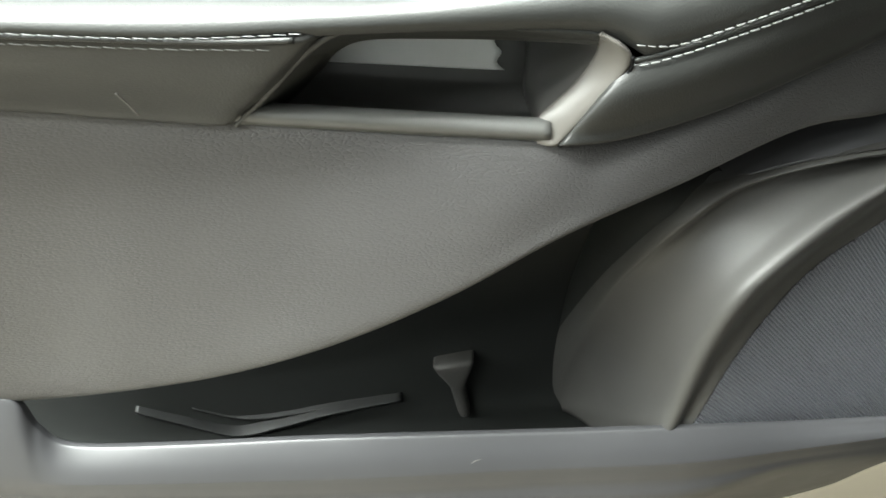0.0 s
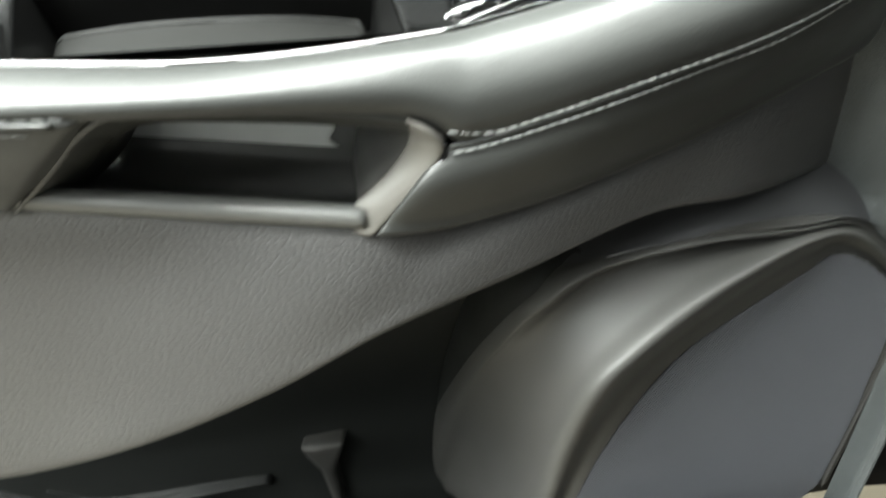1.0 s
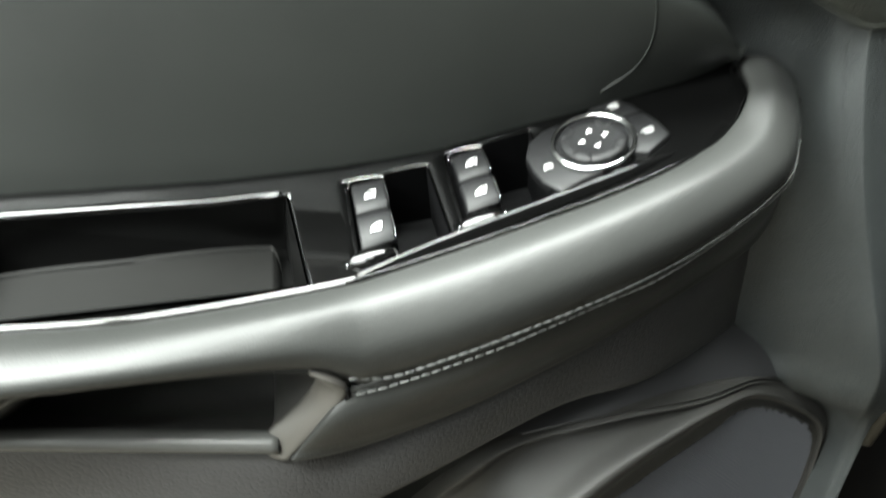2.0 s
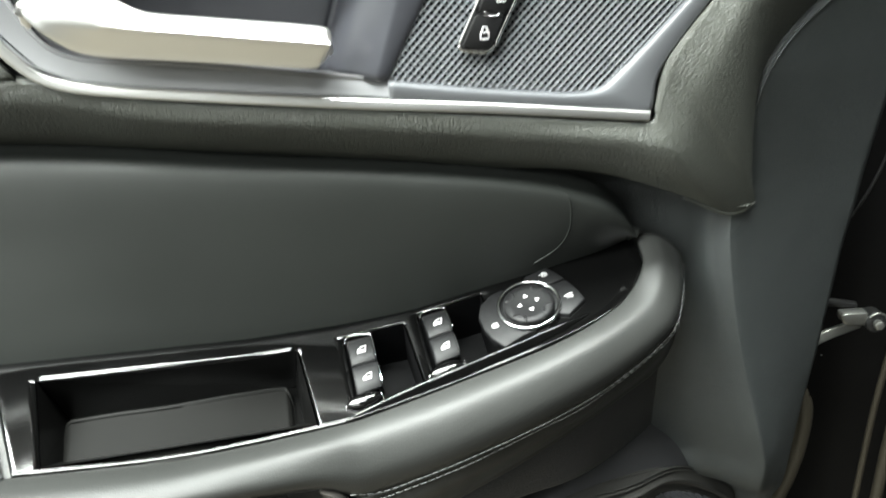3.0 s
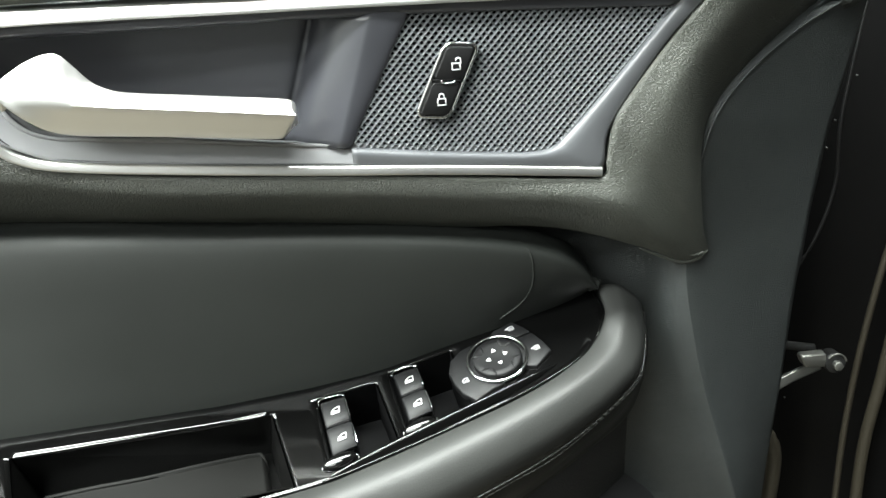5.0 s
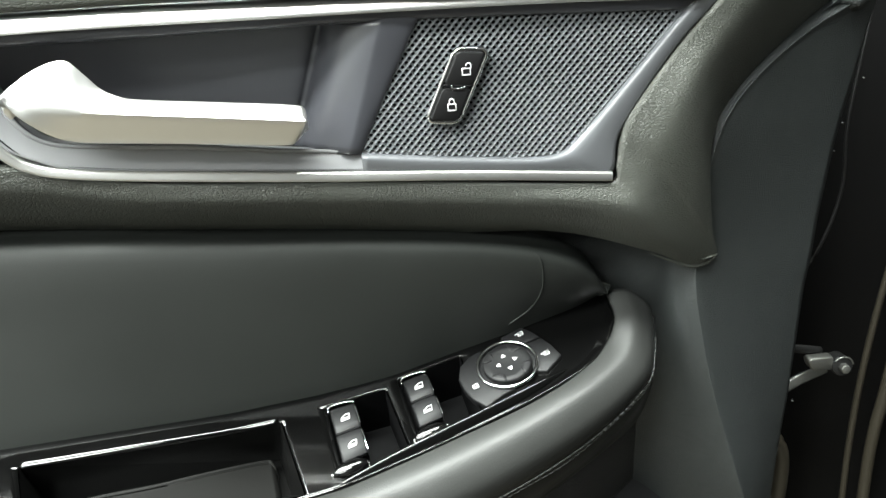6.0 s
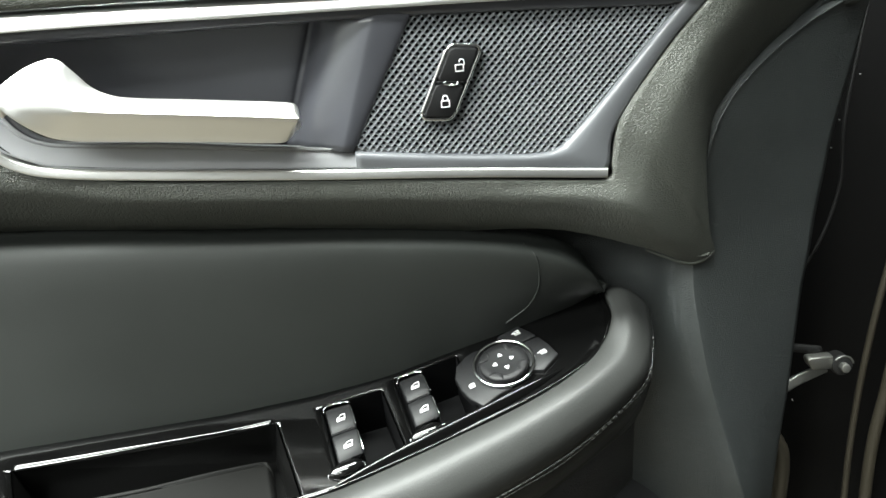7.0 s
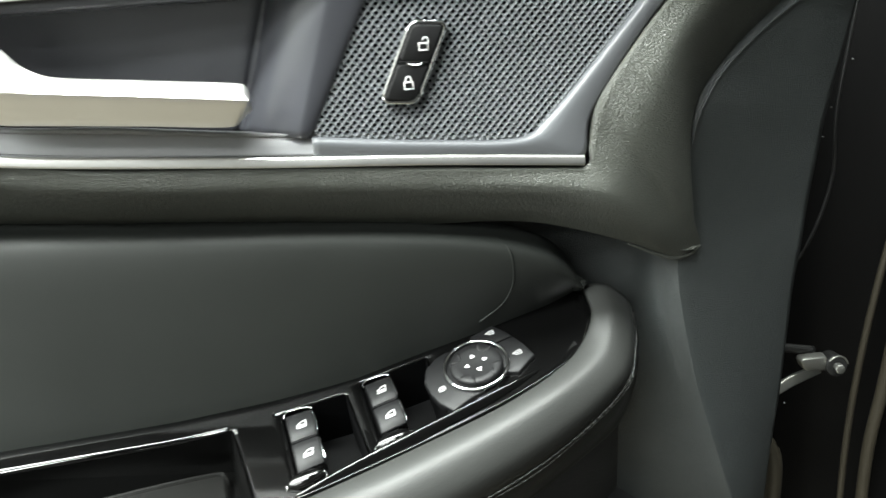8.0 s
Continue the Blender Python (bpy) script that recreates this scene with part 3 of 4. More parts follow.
part("bin_rim", rolled_edge([0.006, 0.03, 0.06, 0.09, 0.12, 0.1485], 0.150, 0, 30, 0.0070, 0.0005), GLOSS, panel, "rounded gloss rim along the back of the bin", solid=0.0006)
part("panel_bead", rolled_edge([-0.02, 0.03, 0.08, 0.12, 0.16, 0.185], 0.958, 2, 26, 0.0060, 0.0007), GLOSS, panel, "rounded gloss front edge of the switch panel", solid=0.0006)
part("panel_bead", tube([deck(x, 0.985, 0.0007) for x in (0.18, 0.2, 0.25, 0.3, 0.335, 0.35)], 0.0007, 90, 8), GLOSS, panel)
part("panel_ridge", loft([[deck(x, w, 0.0006) for x, w in ((0.182, 0.985), (0.22, 0.975), (0.26, 0.955), (0.30, 0.915), (0.322, 0.862))],
                          [deck(x, w, h) for x, w, h in ((0.186, 0.950, 0.0016), (0.22, 0.925, 0.0040), (0.26, 0.905, 0.0044), (0.30, 0.875, 0.0036), (0.320, 0.850, 0.0010))],
                          [deck(x, w, h) for x, w, h in ((0.188, 0.935, 0.0014), (0.22, 0.89, 0.0036), (0.26, 0.868, 0.0040), (0.30, 0.838, 0.0030), (0.319, 0.832, 0.0008))],
                          [deck(x, w, 0.0004) for x, w in ((0.190, 0.925), (0.22, 0.865), (0.26, 0.85), (0.30, 0.82), (0.316, 0.81))]], 60, 10),
     GLOSS, panel, "raised gloss ridge beside the switches")


def icon_window(base, x, v, lift, s=0.0018, bars=True):
    def at(a, b):
        p = deck(x + a * s, v, lift)
        q = deck(x + a * s, v - 0.1, lift) - p
        return p + q.normalized() * b * s
    part("window_mark", wire([at(-1.2, -1), at(1.3, -1), at(1.3, 1.1), at(0.0, 1.1), at(-1.2, 0.1)], 0.00022, True), WHITE, base, "white window mark")
    bm = bmesh.new()
    bm.faces.new([bm.verts.new(at(a, b)) for a, b in ((-0.7, -0.6), (0.8, -0.6), (0.8, -0.1), (-0.7, -0.1))])
    part("window_mark", bm, WHITE, base)


def window_switch(x0, x1, v0, mid, end, tip_place):
    """Rocker of two buttons with a rounded gloss tip in a chrome arc at its front."""
    slant = 0.0118

    def at(f, v, h):
        return deck(x0 + (x1 - x0) * f + slant * (v - v0), v, h)

    base = part("window_switch", loft([[at(0.03, v0, -0.020), at(0.03, end, -0.020)], [at(0.03, v0 + 0.01, -0.001), at(0.03, end, -0.001)],
                                       [at(0.97, v0 + 0.01, -0.001), at(0.97, end, -0.001)], [at(0.97, v0, -0.020), at(0.97, end, -0.020)]], 6, 10),
                BUTTON, door, "black window switch with two buttons and a chrome tip", solid=0.001)
    for a, b, h0, h1 in ((v0, mid - 0.012, 0.0008, 0.0030), (mid + 0.012, end, 0.0026, 0.0020)):
        rows = []
        for k in range(9):
            f = k / 8
            v = a + (b - a) * f
            h = h0 + (h1 - h0) * f + 0.0011 * math.sin(math.pi * f) - (0.0007 if k in (0, 8) else 0)
            rows.append([at(0, v, -0.008), at(0, v, h - 0.0011), at(0.025, v, h - 0.0004), at(0.07, v, h), at(0.5, v, h + 0.0003), at(0.93, v, h), at(0.975, v, h - 0.0004), at(1, v, h - 0.0011), at(1, v, -0.008)])
        part("rocker_button", grid(rows), BUTTON, base)
        c = (a + b) / 2
        icon_window(base, x0 + (x1 - x0) * 0.52 + slant * (c - v0), c + 0.015, (h0 + h1) / 2 + 0.0017)
        part("chrome_edge", tube([at(1.01, a + 0.03, h0 - 0.0002), at(1.015, c, (h0 + h1) / 2), at(1.01, b - 0.03, h1 - 0.0004)], 0.0003, 24, 6), CHROME, base)
    part("button_gap", tube([at(0.02, mid, 0.0018), at(0.98, mid, 0.0018)], 0.0009, 10, 6), DARK, base)
    c = deck(*tip_place, 0.0)
    ax = (deck(tip_place[0] + 0.01, tip_place[1]) - deck(*tip_place)).normalized()
    down = deck(tip_place[0], tip_place[1] + 0.1) - deck(*tip_place)
    down = (down - ax * down.dot(ax)).normalized()
    up = ax.cross(-down).normalized()
    ay = (down * 0.72 - up * 0.69).normalized()
    out = ax.cross(-ay).normalized()

    def lens(r, q, h):
        return c + ax * (0.0108 * r * math.cos(q)) + ay * (0.0052 * r * math.sin(q)) + out * h

    rows = [[lens(r, k * math.pi / 18, 0.0034 * (1 - r * r)) for k in range(36)] for r in (0.001, 0.3, 0.55, 0.75, 0.9, 1.0)]
    rows.append([lens(1.0, k * math.pi / 18, -0.006) for k in range(36)])
    dome = grid(rows, True)
    bmesh.ops.recalc_face_normals(dome, faces=dome.faces)
    part("switch_tip", dome, GLOSS, base, "curved gloss-black front tip")
    part("chrome_arc", tube([lens(1.0, radians(200 - 13 * k), 0.0002) for k in range(18)], lambda u: 0.0004 + 0.0010 * math.sin(math.pi * min(1, 0.1 + u)) ** 2, 80, 8), CHROME, base, "chrome arc round the tip of the switch")
    part("chrome_edge", tube([at(-0.06, v0 + 0.02, 0.0004), at(-0.02, v0 - 0.022, 0.0006), at(0.2, v0 - 0.040, 0.0008), at(0.8, v0 - 0.030, 0.0008), at(1.02, v0 - 0.004, 0.0006)], 0.0004, 30, 6), CHROME, base)
    return base


window_switch(0.1792, 0.1940, 0.20, 0.490, 0.765, (0.1905, 0.862))
window_switch(0.2243, 0.2388, 0.14, 0.440, 0.720, (0.2379, 0.842))


# ---- mirror control ----
def mirror_control():
    cx, cv = 0.2882, 0.472
    c = deck(cx, cv)
    ax = (deck(cx + 0.01, cv) - c).normalized()
    ay = (deck(cx, cv - 0.1) - c)
    ay = (ay - ax * ay.dot(ax)).normalized()
    up = ax.cross(ay).normalized()

    def at(u, v, h=0.0):
        return c + ax * u + ay * v + up * h

    def disc(r, h, n=48):
        return [at(r * math.cos(i * 2 * math.pi / n), r * math.sin(i * 2 * math.pi / n), h) for i in range(n)]

    left = [(-0.010, 0.0195), (-0.0175, 0.0185), (-0.026, 0.0135), (-0.0303, 0.005), (-0.0303, -0.005), (-0.0285, -0.0135), (-0.0235, -0.0230), (-0.0185, -0.0215), (-0.0115, -0.0195), (-0.0035, -0.0190), (-0.001, -0.010), (-0.002, 0.008)]
    base = part("mirror_control", prism([at(u, v, -0.004) for u, v in left], 0.0062, up), BUTTON, door,
                "black mirror control with round knob in a chrome ring", bevel=0.0009)
    for pts in ([(0.002, 0.0180), (0.0065, 0.0228), (0.0205, 0.0243), (0.0250, 0.0165), (0.0272, 0.0108), (0.0150, 0.0108)],
                [(0.0150, 0.0098), (0.0275, 0.0098), (0.0302, 0.001), (0.0318, -0.0095), (0.0186, -0.0168), (0.0120, -0.0125)]):
        part("side_button", prism([at(u, v, -0.004) for u, v in pts], 0.0066, up), BUTTON, base, bevel=0.0009)
    for u0, v0 in ((0.0175, 0.0190), (0.0245, -0.0035), (-0.0235, -0.006)):
        ring = [at(u0 + a * 0.0017, v0 + b * 0.0014, 0.0029) for a, b in ((-1, -1), (1, -1), (1, 1), (-0.6, 1), (-1, 0.4))]
        part("mirror_mark", wire(ring, 0.00017, True), WHITE, base, "white folding mirror mark")
        part("mirror_mark", tube([at(u0 - 0.0014, v0, 0.0029), at(u0 + 0.0017, v0, 0.0029)], 0.00017, 6, 5), WHITE, base)
        if u0 > 0:
            part("mirror_mark", tube([at(u0 - 0.0014, v0 + 0.001, 0.0029), at(u0 - 0.0034, v0 + 0.0004, 0.0029)], 0.0002, 6, 5), WHITE, base)
    part("chrome_ring", tube(disc(0.0180, 0.0034), 0.0011, 72, 10, True), CHROME, base, "chrome ring round the knob")
    well_ring = prism(disc(0.0175, -0.003), 0.004, up)
    part("knob_seat", well_ring, DARK, base)
    rows = []
    for r, h in ((0.0150, 0.001), (0.0150, 0.0045), (0.0143, 0.0055), (0.010, 0.0050), (0.006, 0.0044), (0.0001, 0.0042)):
        rows.append(disc(r, h))
    bm = grid(rows, True)
    bmesh.ops.recalc_face_normals(bm, faces=bm.faces)
    part("knob", bm, BUTTON, base, "round black mirror knob")
    for k in range(4):
        q = radians(46 + 90 * k)
        scoop = []
        for r, w, h in ((0.0146, 0.0052, 0.0052), (0.0128, 0.0046, 0.0058), (0.0108, 0.0034, 0.0056), (0.0092, 0.0012, 0.0052)):
            scoop.append([at(r * math.cos(q) - w * a * math.sin(q), r * math.sin(q) + w * a * math.cos(q), h - 0.0006 * (1 - a * a)) for a in (-1, -0.5, 0, 0.5, 1)])
        part("finger_scoop", grid(scoop), BUTTON, base, "shallow finger scoop on the knob", solid=0.0004)
    for k in range(4):
        q = radians(1 + 90 * k)
        tri = []
        for r, da in ((0.0072, 0), (0.0047, 0.34), (0.0047, -0.34)):
            tri.append(at(r * math.cos(q + da), r * math.sin(q + da), 0.0052))
        bm = bmesh.new()
        bm.faces.new([bm.verts.new(p) for p in tri])
        part("arrow_mark", bm, WHITE, base, "white arrow mark")


mirror_control()

# ---- armrest bolster ----
EDGE = [(-0.30, -0.108, 0.957), (-0.10, -0.09, 0.946), (0.0, -0.0795, 0.9415), (0.06, -0.071, 0.9385), (0.09, -0.0665, 0.9375), (0.13, -0.0605, 0.940),
        (0.16, -0.056, 0.943), (0.173, -0.0543, 0.9448), (0.187, -0.0523, 0.9468), (0.243, -0.0415, 0.9605), (0.311, -0.0265, 0.9795), (0.346, -0.004, 0.991), (0.358, 0.012, 1.003), (0.359, 0.034, 1.011)]
SEAM = [(-0.30, -0.142, 0.965), (-0.10, -0.121, 0.940), (-0.005, -0.111, 0.930), (0.060, -0.101, 0.9280), (0.095, -0.0925, 0.9260), (0.135, -0.0820, 0.9225),
        (0.164, -0.0745, 0.9185), (0.177, -0.0715, 0.9130), (0.187, -0.0695, 0.9070), (0.245, -0.062, 0.923), (0.320, -0.0385, 0.9445), (0.368, -0.0145, 0.9675), (0.380, 0.006, 0.977), (0.388, 0.030, 0.992)]
OUT = [(0, -1)] * 9 + [(0.1, -1), (0.3, -0.95), (0.5, -0.75), (0.6, -0.3), (0.5, 0)]


def keyed(points, keys, n):
    """A smooth curve through points at uneven keys."""
    p = [Vector(q) for q in points]
    m = [(p[min(i + 1, len(p) - 1)] - p[max(i - 1, 0)]) / (keys[min(i + 1, len(p) - 1)] - keys[max(i - 1, 0)]) for i in range(len(p))]
    out, k = [], 0
    for j in range(n):
        t = keys[0] + (keys[-1] - keys[0]) * j / (n - 1)
        while k < len(p) - 2 and keys[k + 1] < t:
            k += 1
        h = keys[k + 1] - keys[k]
        f = (t - keys[k]) / h
        out.append(p[k] * (2 * f ** 3 - 3 * f * f + 1) + m[k] * h * (f ** 3 - 2 * f * f + f) + p[k + 1] * (3 * f * f - 2 * f ** 3) + m[k + 1] * h * (f ** 3 - f * f))
    return out


RUN = [0.0]
for edge_a, edge_b, seam_a, seam_b in zip(EDGE, EDGE[1:], SEAM, SEAM[1:]):
    RUN.append(RUN[-1] + ((Vector(edge_b) - Vector(edge_a)).length + (Vector(seam_b) - Vector(seam_a)).length) / 2)
EDGE_LINE, SEAM_LINE = keyed(EDGE, RUN, 90), keyed(SEAM, RUN, 90)
OUT_LINE = keyed([(a, b, 0) for a, b in OUT], RUN, 90)


def rail(f, push, lift):
    return [tuple(p + (q - p) * f + o * push + Vector((0, 0, lift))) for p, q, o in zip(EDGE_LINE, SEAM_LINE, OUT_LINE)]


BOLSTER = [shift([tuple(p) for p in EDGE_LINE], dz=-0.004, dy=0.001), rail(0.02, 0.0005, 0.0008), rail(0.25, 0.0095, 0.0058), rail(0.55, 0.0130, 0.0045), rail(0.82, 0.0082, 0.0025), rail(1, 0, 0)]
part("armrest", loft(BOLSTER, 220, 40), LEATHER, door, "smooth black leather armrest bolster", solid=0.005)


def along(rails_in, f, i0, i1):
    """A curve on a lofted sheet, a share f of the way across, between two shares of its length."""
    curves = [spline(r, 120) for r in rails_in]
    pts = [spline([c[i] for c in curves], 101)[round(f * 100)] for i in range(120)]
    return [tuple(p) for p in pts[round(i0 * 119):round(i1 * 119) + 1:3]]


SEAM_R = [(0.1725, -0.045, 0.903), (0.1765, -0.062, 0.904), (0.181, -0.0693, 0.9050), (0.205, -0.0675, 0.9108), (0.245, -0.062, 0.923), (0.283, -0.0505, 0.9335), (0.320, -0.0385, 0.9445), (0.368, -0.0145, 0.9675), (0.380, 0.006, 0.977), (0.388, 0.030, 0.992)]
FOOT_R = [(0.1455, -0.045, 0.866), (0.1495, -0.062, 0.866), (0.154, -0.067, 0.866), (0.180, -0.058, 0.8648), (0.222, -0.043, 0.8705), (0.262, -0.027, 0.880), (0.300, -0.010, 0.8905), (0.350, 0.016, 0.905), (0.382, 0.037, 0.915), (0.405, 0.069, 0.932)]
LOWER_R = [SEAM_R, blend(SEAM_R, FOOT_R, 0.35, dy=-0.006), blend(SEAM_R, FOOT_R, 0.8, dy=-0.004), FOOT_R, shift(FOOT_R, dy=0.05, dz=-0.002)]
part("armrest_lower", loft(LOWER_R, 100, 24),
     LEATHER, door, "black leather lower side of the armrest", solid=0.004)
SEAM_L = [(-0.30, -0.142, 0.965), (-0.10, -0.121, 0.940), (-0.02, -0.1128, 0.932), (0.020, -0.1085, 0.929), (0.046, -0.1055, 0.928), (0.057, -0.0995, 0.929), (0.072, -0.080, 0.930)]
FOOT_L = [(-0.30, -0.11, 0.918), (-0.10, -0.087, 0.8955), (-0.05, -0.083, 0.889), (-0.025, -0.081, 0.886), (0.001, -0.0795, 0.883), (0.010, -0.075, 0.883), (0.024, -0.058, 0.884)]
LOWER_L = [SEAM_L, blend(SEAM_L, FOOT_L, 0.35, dy=-0.004), blend(SEAM_L, FOOT_L, 0.85, dy=-0.002), FOOT_L, shift(FOOT_L, dy=0.02, dz=-0.002)]
part("armrest_lower", loft(LOWER_L, 80, 24),
     LEATHER, door, "black leather lower side of the armrest", solid=0.004)

def stitches(row, lift, tilt, pitch=0.0056, thick=0.00033):
    """One row of thread along a curve on the leather."""
    n = int(sum((Vector(b) - Vector(a)).length for a, b in zip(row, row[1:])) / pitch)
    path = even(row, n * 2)
    bm = bmesh.new()
    for i in range(0, 2 * n - 1, 2):
        a, b = path[i], path[i + 1]
        t = (b - a).normalized()
        out = Vector((t.y, -t.x, 0)).normalized()
        w = t.cross(out).normalized()
        if w.z < 0:
            w = -w
        p = a + out * lift + w * tilt
        q = a + (b - a) * 1.72 + out * lift - w * tilt
        ring = []
        for c, r in ((p, 0.0002), (p.lerp(q, 0.12) + out * 0.0002, thick), (p.lerp(q, 0.88) + out * 0.0002, thick), (q, 0.0002)):
            ring.append([bm.verts.new(c + (out * math.cos(k * math.pi / 2) + w * math.sin(k * math.pi / 2)) * r) for k in range(4)])
        for r, u in zip(ring, ring[1:]):
            for k in range(4):
                bm.faces.new((r[k], r[(k + 1) % 4], u[(k + 1) % 4], u[k]))
        bm.faces.new(ring[0])
        bm.faces.new(ring[-1])
    bmesh.ops.recalc_face_normals(bm, faces=bm.faces)
    ob = part("stitching", bm, THREAD, door, "grey thread stitching along the armrest seam")
    tagged(ob, kind="stuff")


stitches(along(BOLSTER, 0.94, 0.665, 0.985), 0.0011, 0.00012, 0.0046, 0.00048)
stitches(along(LOWER_R, 0.035, 0.245, 0.97), 0.0015, 0.00012, 0.0046, 0.00048)
stitches(along(BOLSTER, 0.925, 0.0, 0.475), 0.0006, 0.0002, 0.0056, 0.00028)
stitches(along(LOWER_L, 0.06, 0.0, 0.62), 0.0006, 0.0002, 0.0056, 0.00028)
for s in (SEAM_R[2:], SEAM_L[:5]):
    part("seam_piping", tube(shift(s, dy=-0.0004), 0.0013, 120, 8), LEATHER, door)

# ---- pull recess ----
LIP_LOW = [(-0.030, -0.0815, 0.8865), (0.004, -0.079, 0.8835), (0.04, -0.0765, 0.8795), (0.095, -0.0725, 0.8735), (0.1470, -0.0685, 0.8680)]


def off(dy, dz):
    return shift(LIP_LOW, dy=dy, dz=dz)


part("pull_recess", loft([off(0.006, -0.003), off(-0.0005, 0.001), off(-0.003, 0.005), off(-0.0018, 0.0082), off(0.0015, 0.0098), off(0.0065, 0.0088), off(0.018, 0.0020), off(0.034, -0.0060), off(0.048, -0.0085), off(0.059, -0.0060), off(0.0660, -0.0005), off(0.0690, 0.0065), off(0.0755, 0.030), off(0.084, 0.060)], 60, 80),
     SCOOP, door, "dark grey plastic pull recess with a rounded lip", solid=0.002)
LINING_OUT = [(0.0100, -0.080, 0.882), (0.030, -0.088, 0.901), (0.049, -0.098, 0.920), (0.063, -0.1005, 0.9285), (0.080, -0.096, 0.929), (0.106, -0.090, 0.9265), (0.139, -0.082, 0.9225), (0.165, -0.0755, 0.918), (0.177, -0.071, 0.911)]
LINING_IN = [(0.0050, -0.045, 0.8684), (0.0263, -0.045, 0.8800), (0.0440, -0.047, 0.8960), (0.056, -0.070, 0.912), (0.068, -0.070, 0.917), (0.095, -0.068, 0.9165), (0.128, -0.066, 0.9145), (0.165, -0.064, 0.911), (0.175, -0.064, 0.907)]
part("pull_lining", loft([LINING_OUT, blend(LINING_OUT, LINING_IN, 0.5, dz=-0.001), LINING_IN, shift(LINING_IN, dx=-0.001, dy=0.028, dz=0.004)], 120, 16), LEATHER, door,
     "leather folded round the top of the pull recess", solid=0.002)
# near-white sheet before the recess's back wall, ragged at its right end
PALE_SHEET = []
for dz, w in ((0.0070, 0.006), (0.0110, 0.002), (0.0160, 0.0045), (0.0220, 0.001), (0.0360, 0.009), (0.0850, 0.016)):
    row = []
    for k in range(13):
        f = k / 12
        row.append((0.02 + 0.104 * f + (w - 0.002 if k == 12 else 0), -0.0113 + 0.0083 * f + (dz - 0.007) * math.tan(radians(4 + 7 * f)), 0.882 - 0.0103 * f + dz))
    PALE_SHEET.append(row)
part("recess_sheet", loft(PALE_SHEET, 40, 20), RECESS, door, "pale sheet before the back wall of the pull recess", solid=0.0008)

CAP_OUT = [(0.1500, -0.0695, 0.8665), (0.1590, -0.070, 0.8770), (0.1675, -0.0705, 0.8875), (0.1775, -0.0715, 0.9010), (0.1785, -0.074, 0.9085), (0.1730, -0.077, 0.915), (0.1660, -0.077, 0.919)]
CAP_IN = [(0.1405, -0.067, 0.8670), (0.1420, -0.066, 0.8770), (0.1500, -0.0655, 0.8850), (0.1590, -0.0655, 0.8945), (0.1650, -0.067, 0.9040), (0.1665, -0.070, 0.9115), (0.164, -0.073, 0.918)]
CAP_DEEP = [(0.137, -0.02, 0.871), (0.1365, -0.02, 0.879), (0.138, -0.016, 0.890), (0.138, -0.01, 0.901), (0.138, -0.01, 0.911), (0.138, -0.012, 0.918), (0.138, -0.02, 0.924)]
part("pull_cap", loft([shift(CAP_OUT, 0.0005, 0.008, 0), CAP_OUT, blend(CAP_OUT, CAP_IN, 0.5, dy=-0.0015), CAP_IN, shift(CAP_IN, -0.001, 0.003, 0)], 40, 20), CAP, door,
     "smooth grey end cap of the pull recess", solid=0.002)
part("recess_end", loft([shift(CAP_IN, 0.0, 0.001, 0), blend(CAP_IN, CAP_DEEP, 0.35, dx=0.002), CAP_DEEP], 40, 14), BLACK, door, "dark end wall of the pull recess", solid=0.002)
part("cap_gap", tube(shift(CAP_OUT[:5], 0.0012, 0.0004, -0.0004), 0.0008, 60, 8), DARK, door, "thin dark joint beside the end cap")

# ---- lower door: grained insert, plastic panel, pocket, speaker ----
INS_TOP = [(-0.30, -0.105, 0.917), (-0.10, -0.084, 0.8955), (-0.02, -0.079, 0.8855), (0.04, -0.0745, 0.8785), (0.095, -0.0705, 0.8725), (0.152, -0.066, 0.866), (0.188, -0.052, 0.8635),
           (0.231, -0.037, 0.871), (0.285, -0.014, 0.886), (0.342, 0.019, 0.902), (0.405, 0.076, 0.922)]
INS_LOW = [(-0.3, -0.055, 0.693), (-0.166, -0.05, 0.701), (-0.092, -0.0586, 0.7159), (-0.0229, -0.0658, 0.7341), (0.0418, -0.0732, 0.7604), (0.1005, -0.0731, 0.7886), (0.1541, -0.0669, 0.818), (0.2107, -0.0466, 0.8345), (0.2754, -0.0185, 0.8512), (0.332, 0.01, 0.8485), (0.42, 0.1, 0.832)]
part("grained_insert", loft([shift(INS_TOP, dy=0.008, dz=0.006), INS_TOP, blend(INS_TOP, INS_LOW, 0.3, dy=-0.004), blend(INS_TOP, INS_LOW, 0.7, dy=-0.003), INS_LOW, shift(INS_LOW, dy=0.012, dz=-0.003)], 140, 40),
     INSERT, door, "dark grey grained vinyl lower insert", solid=0.004)

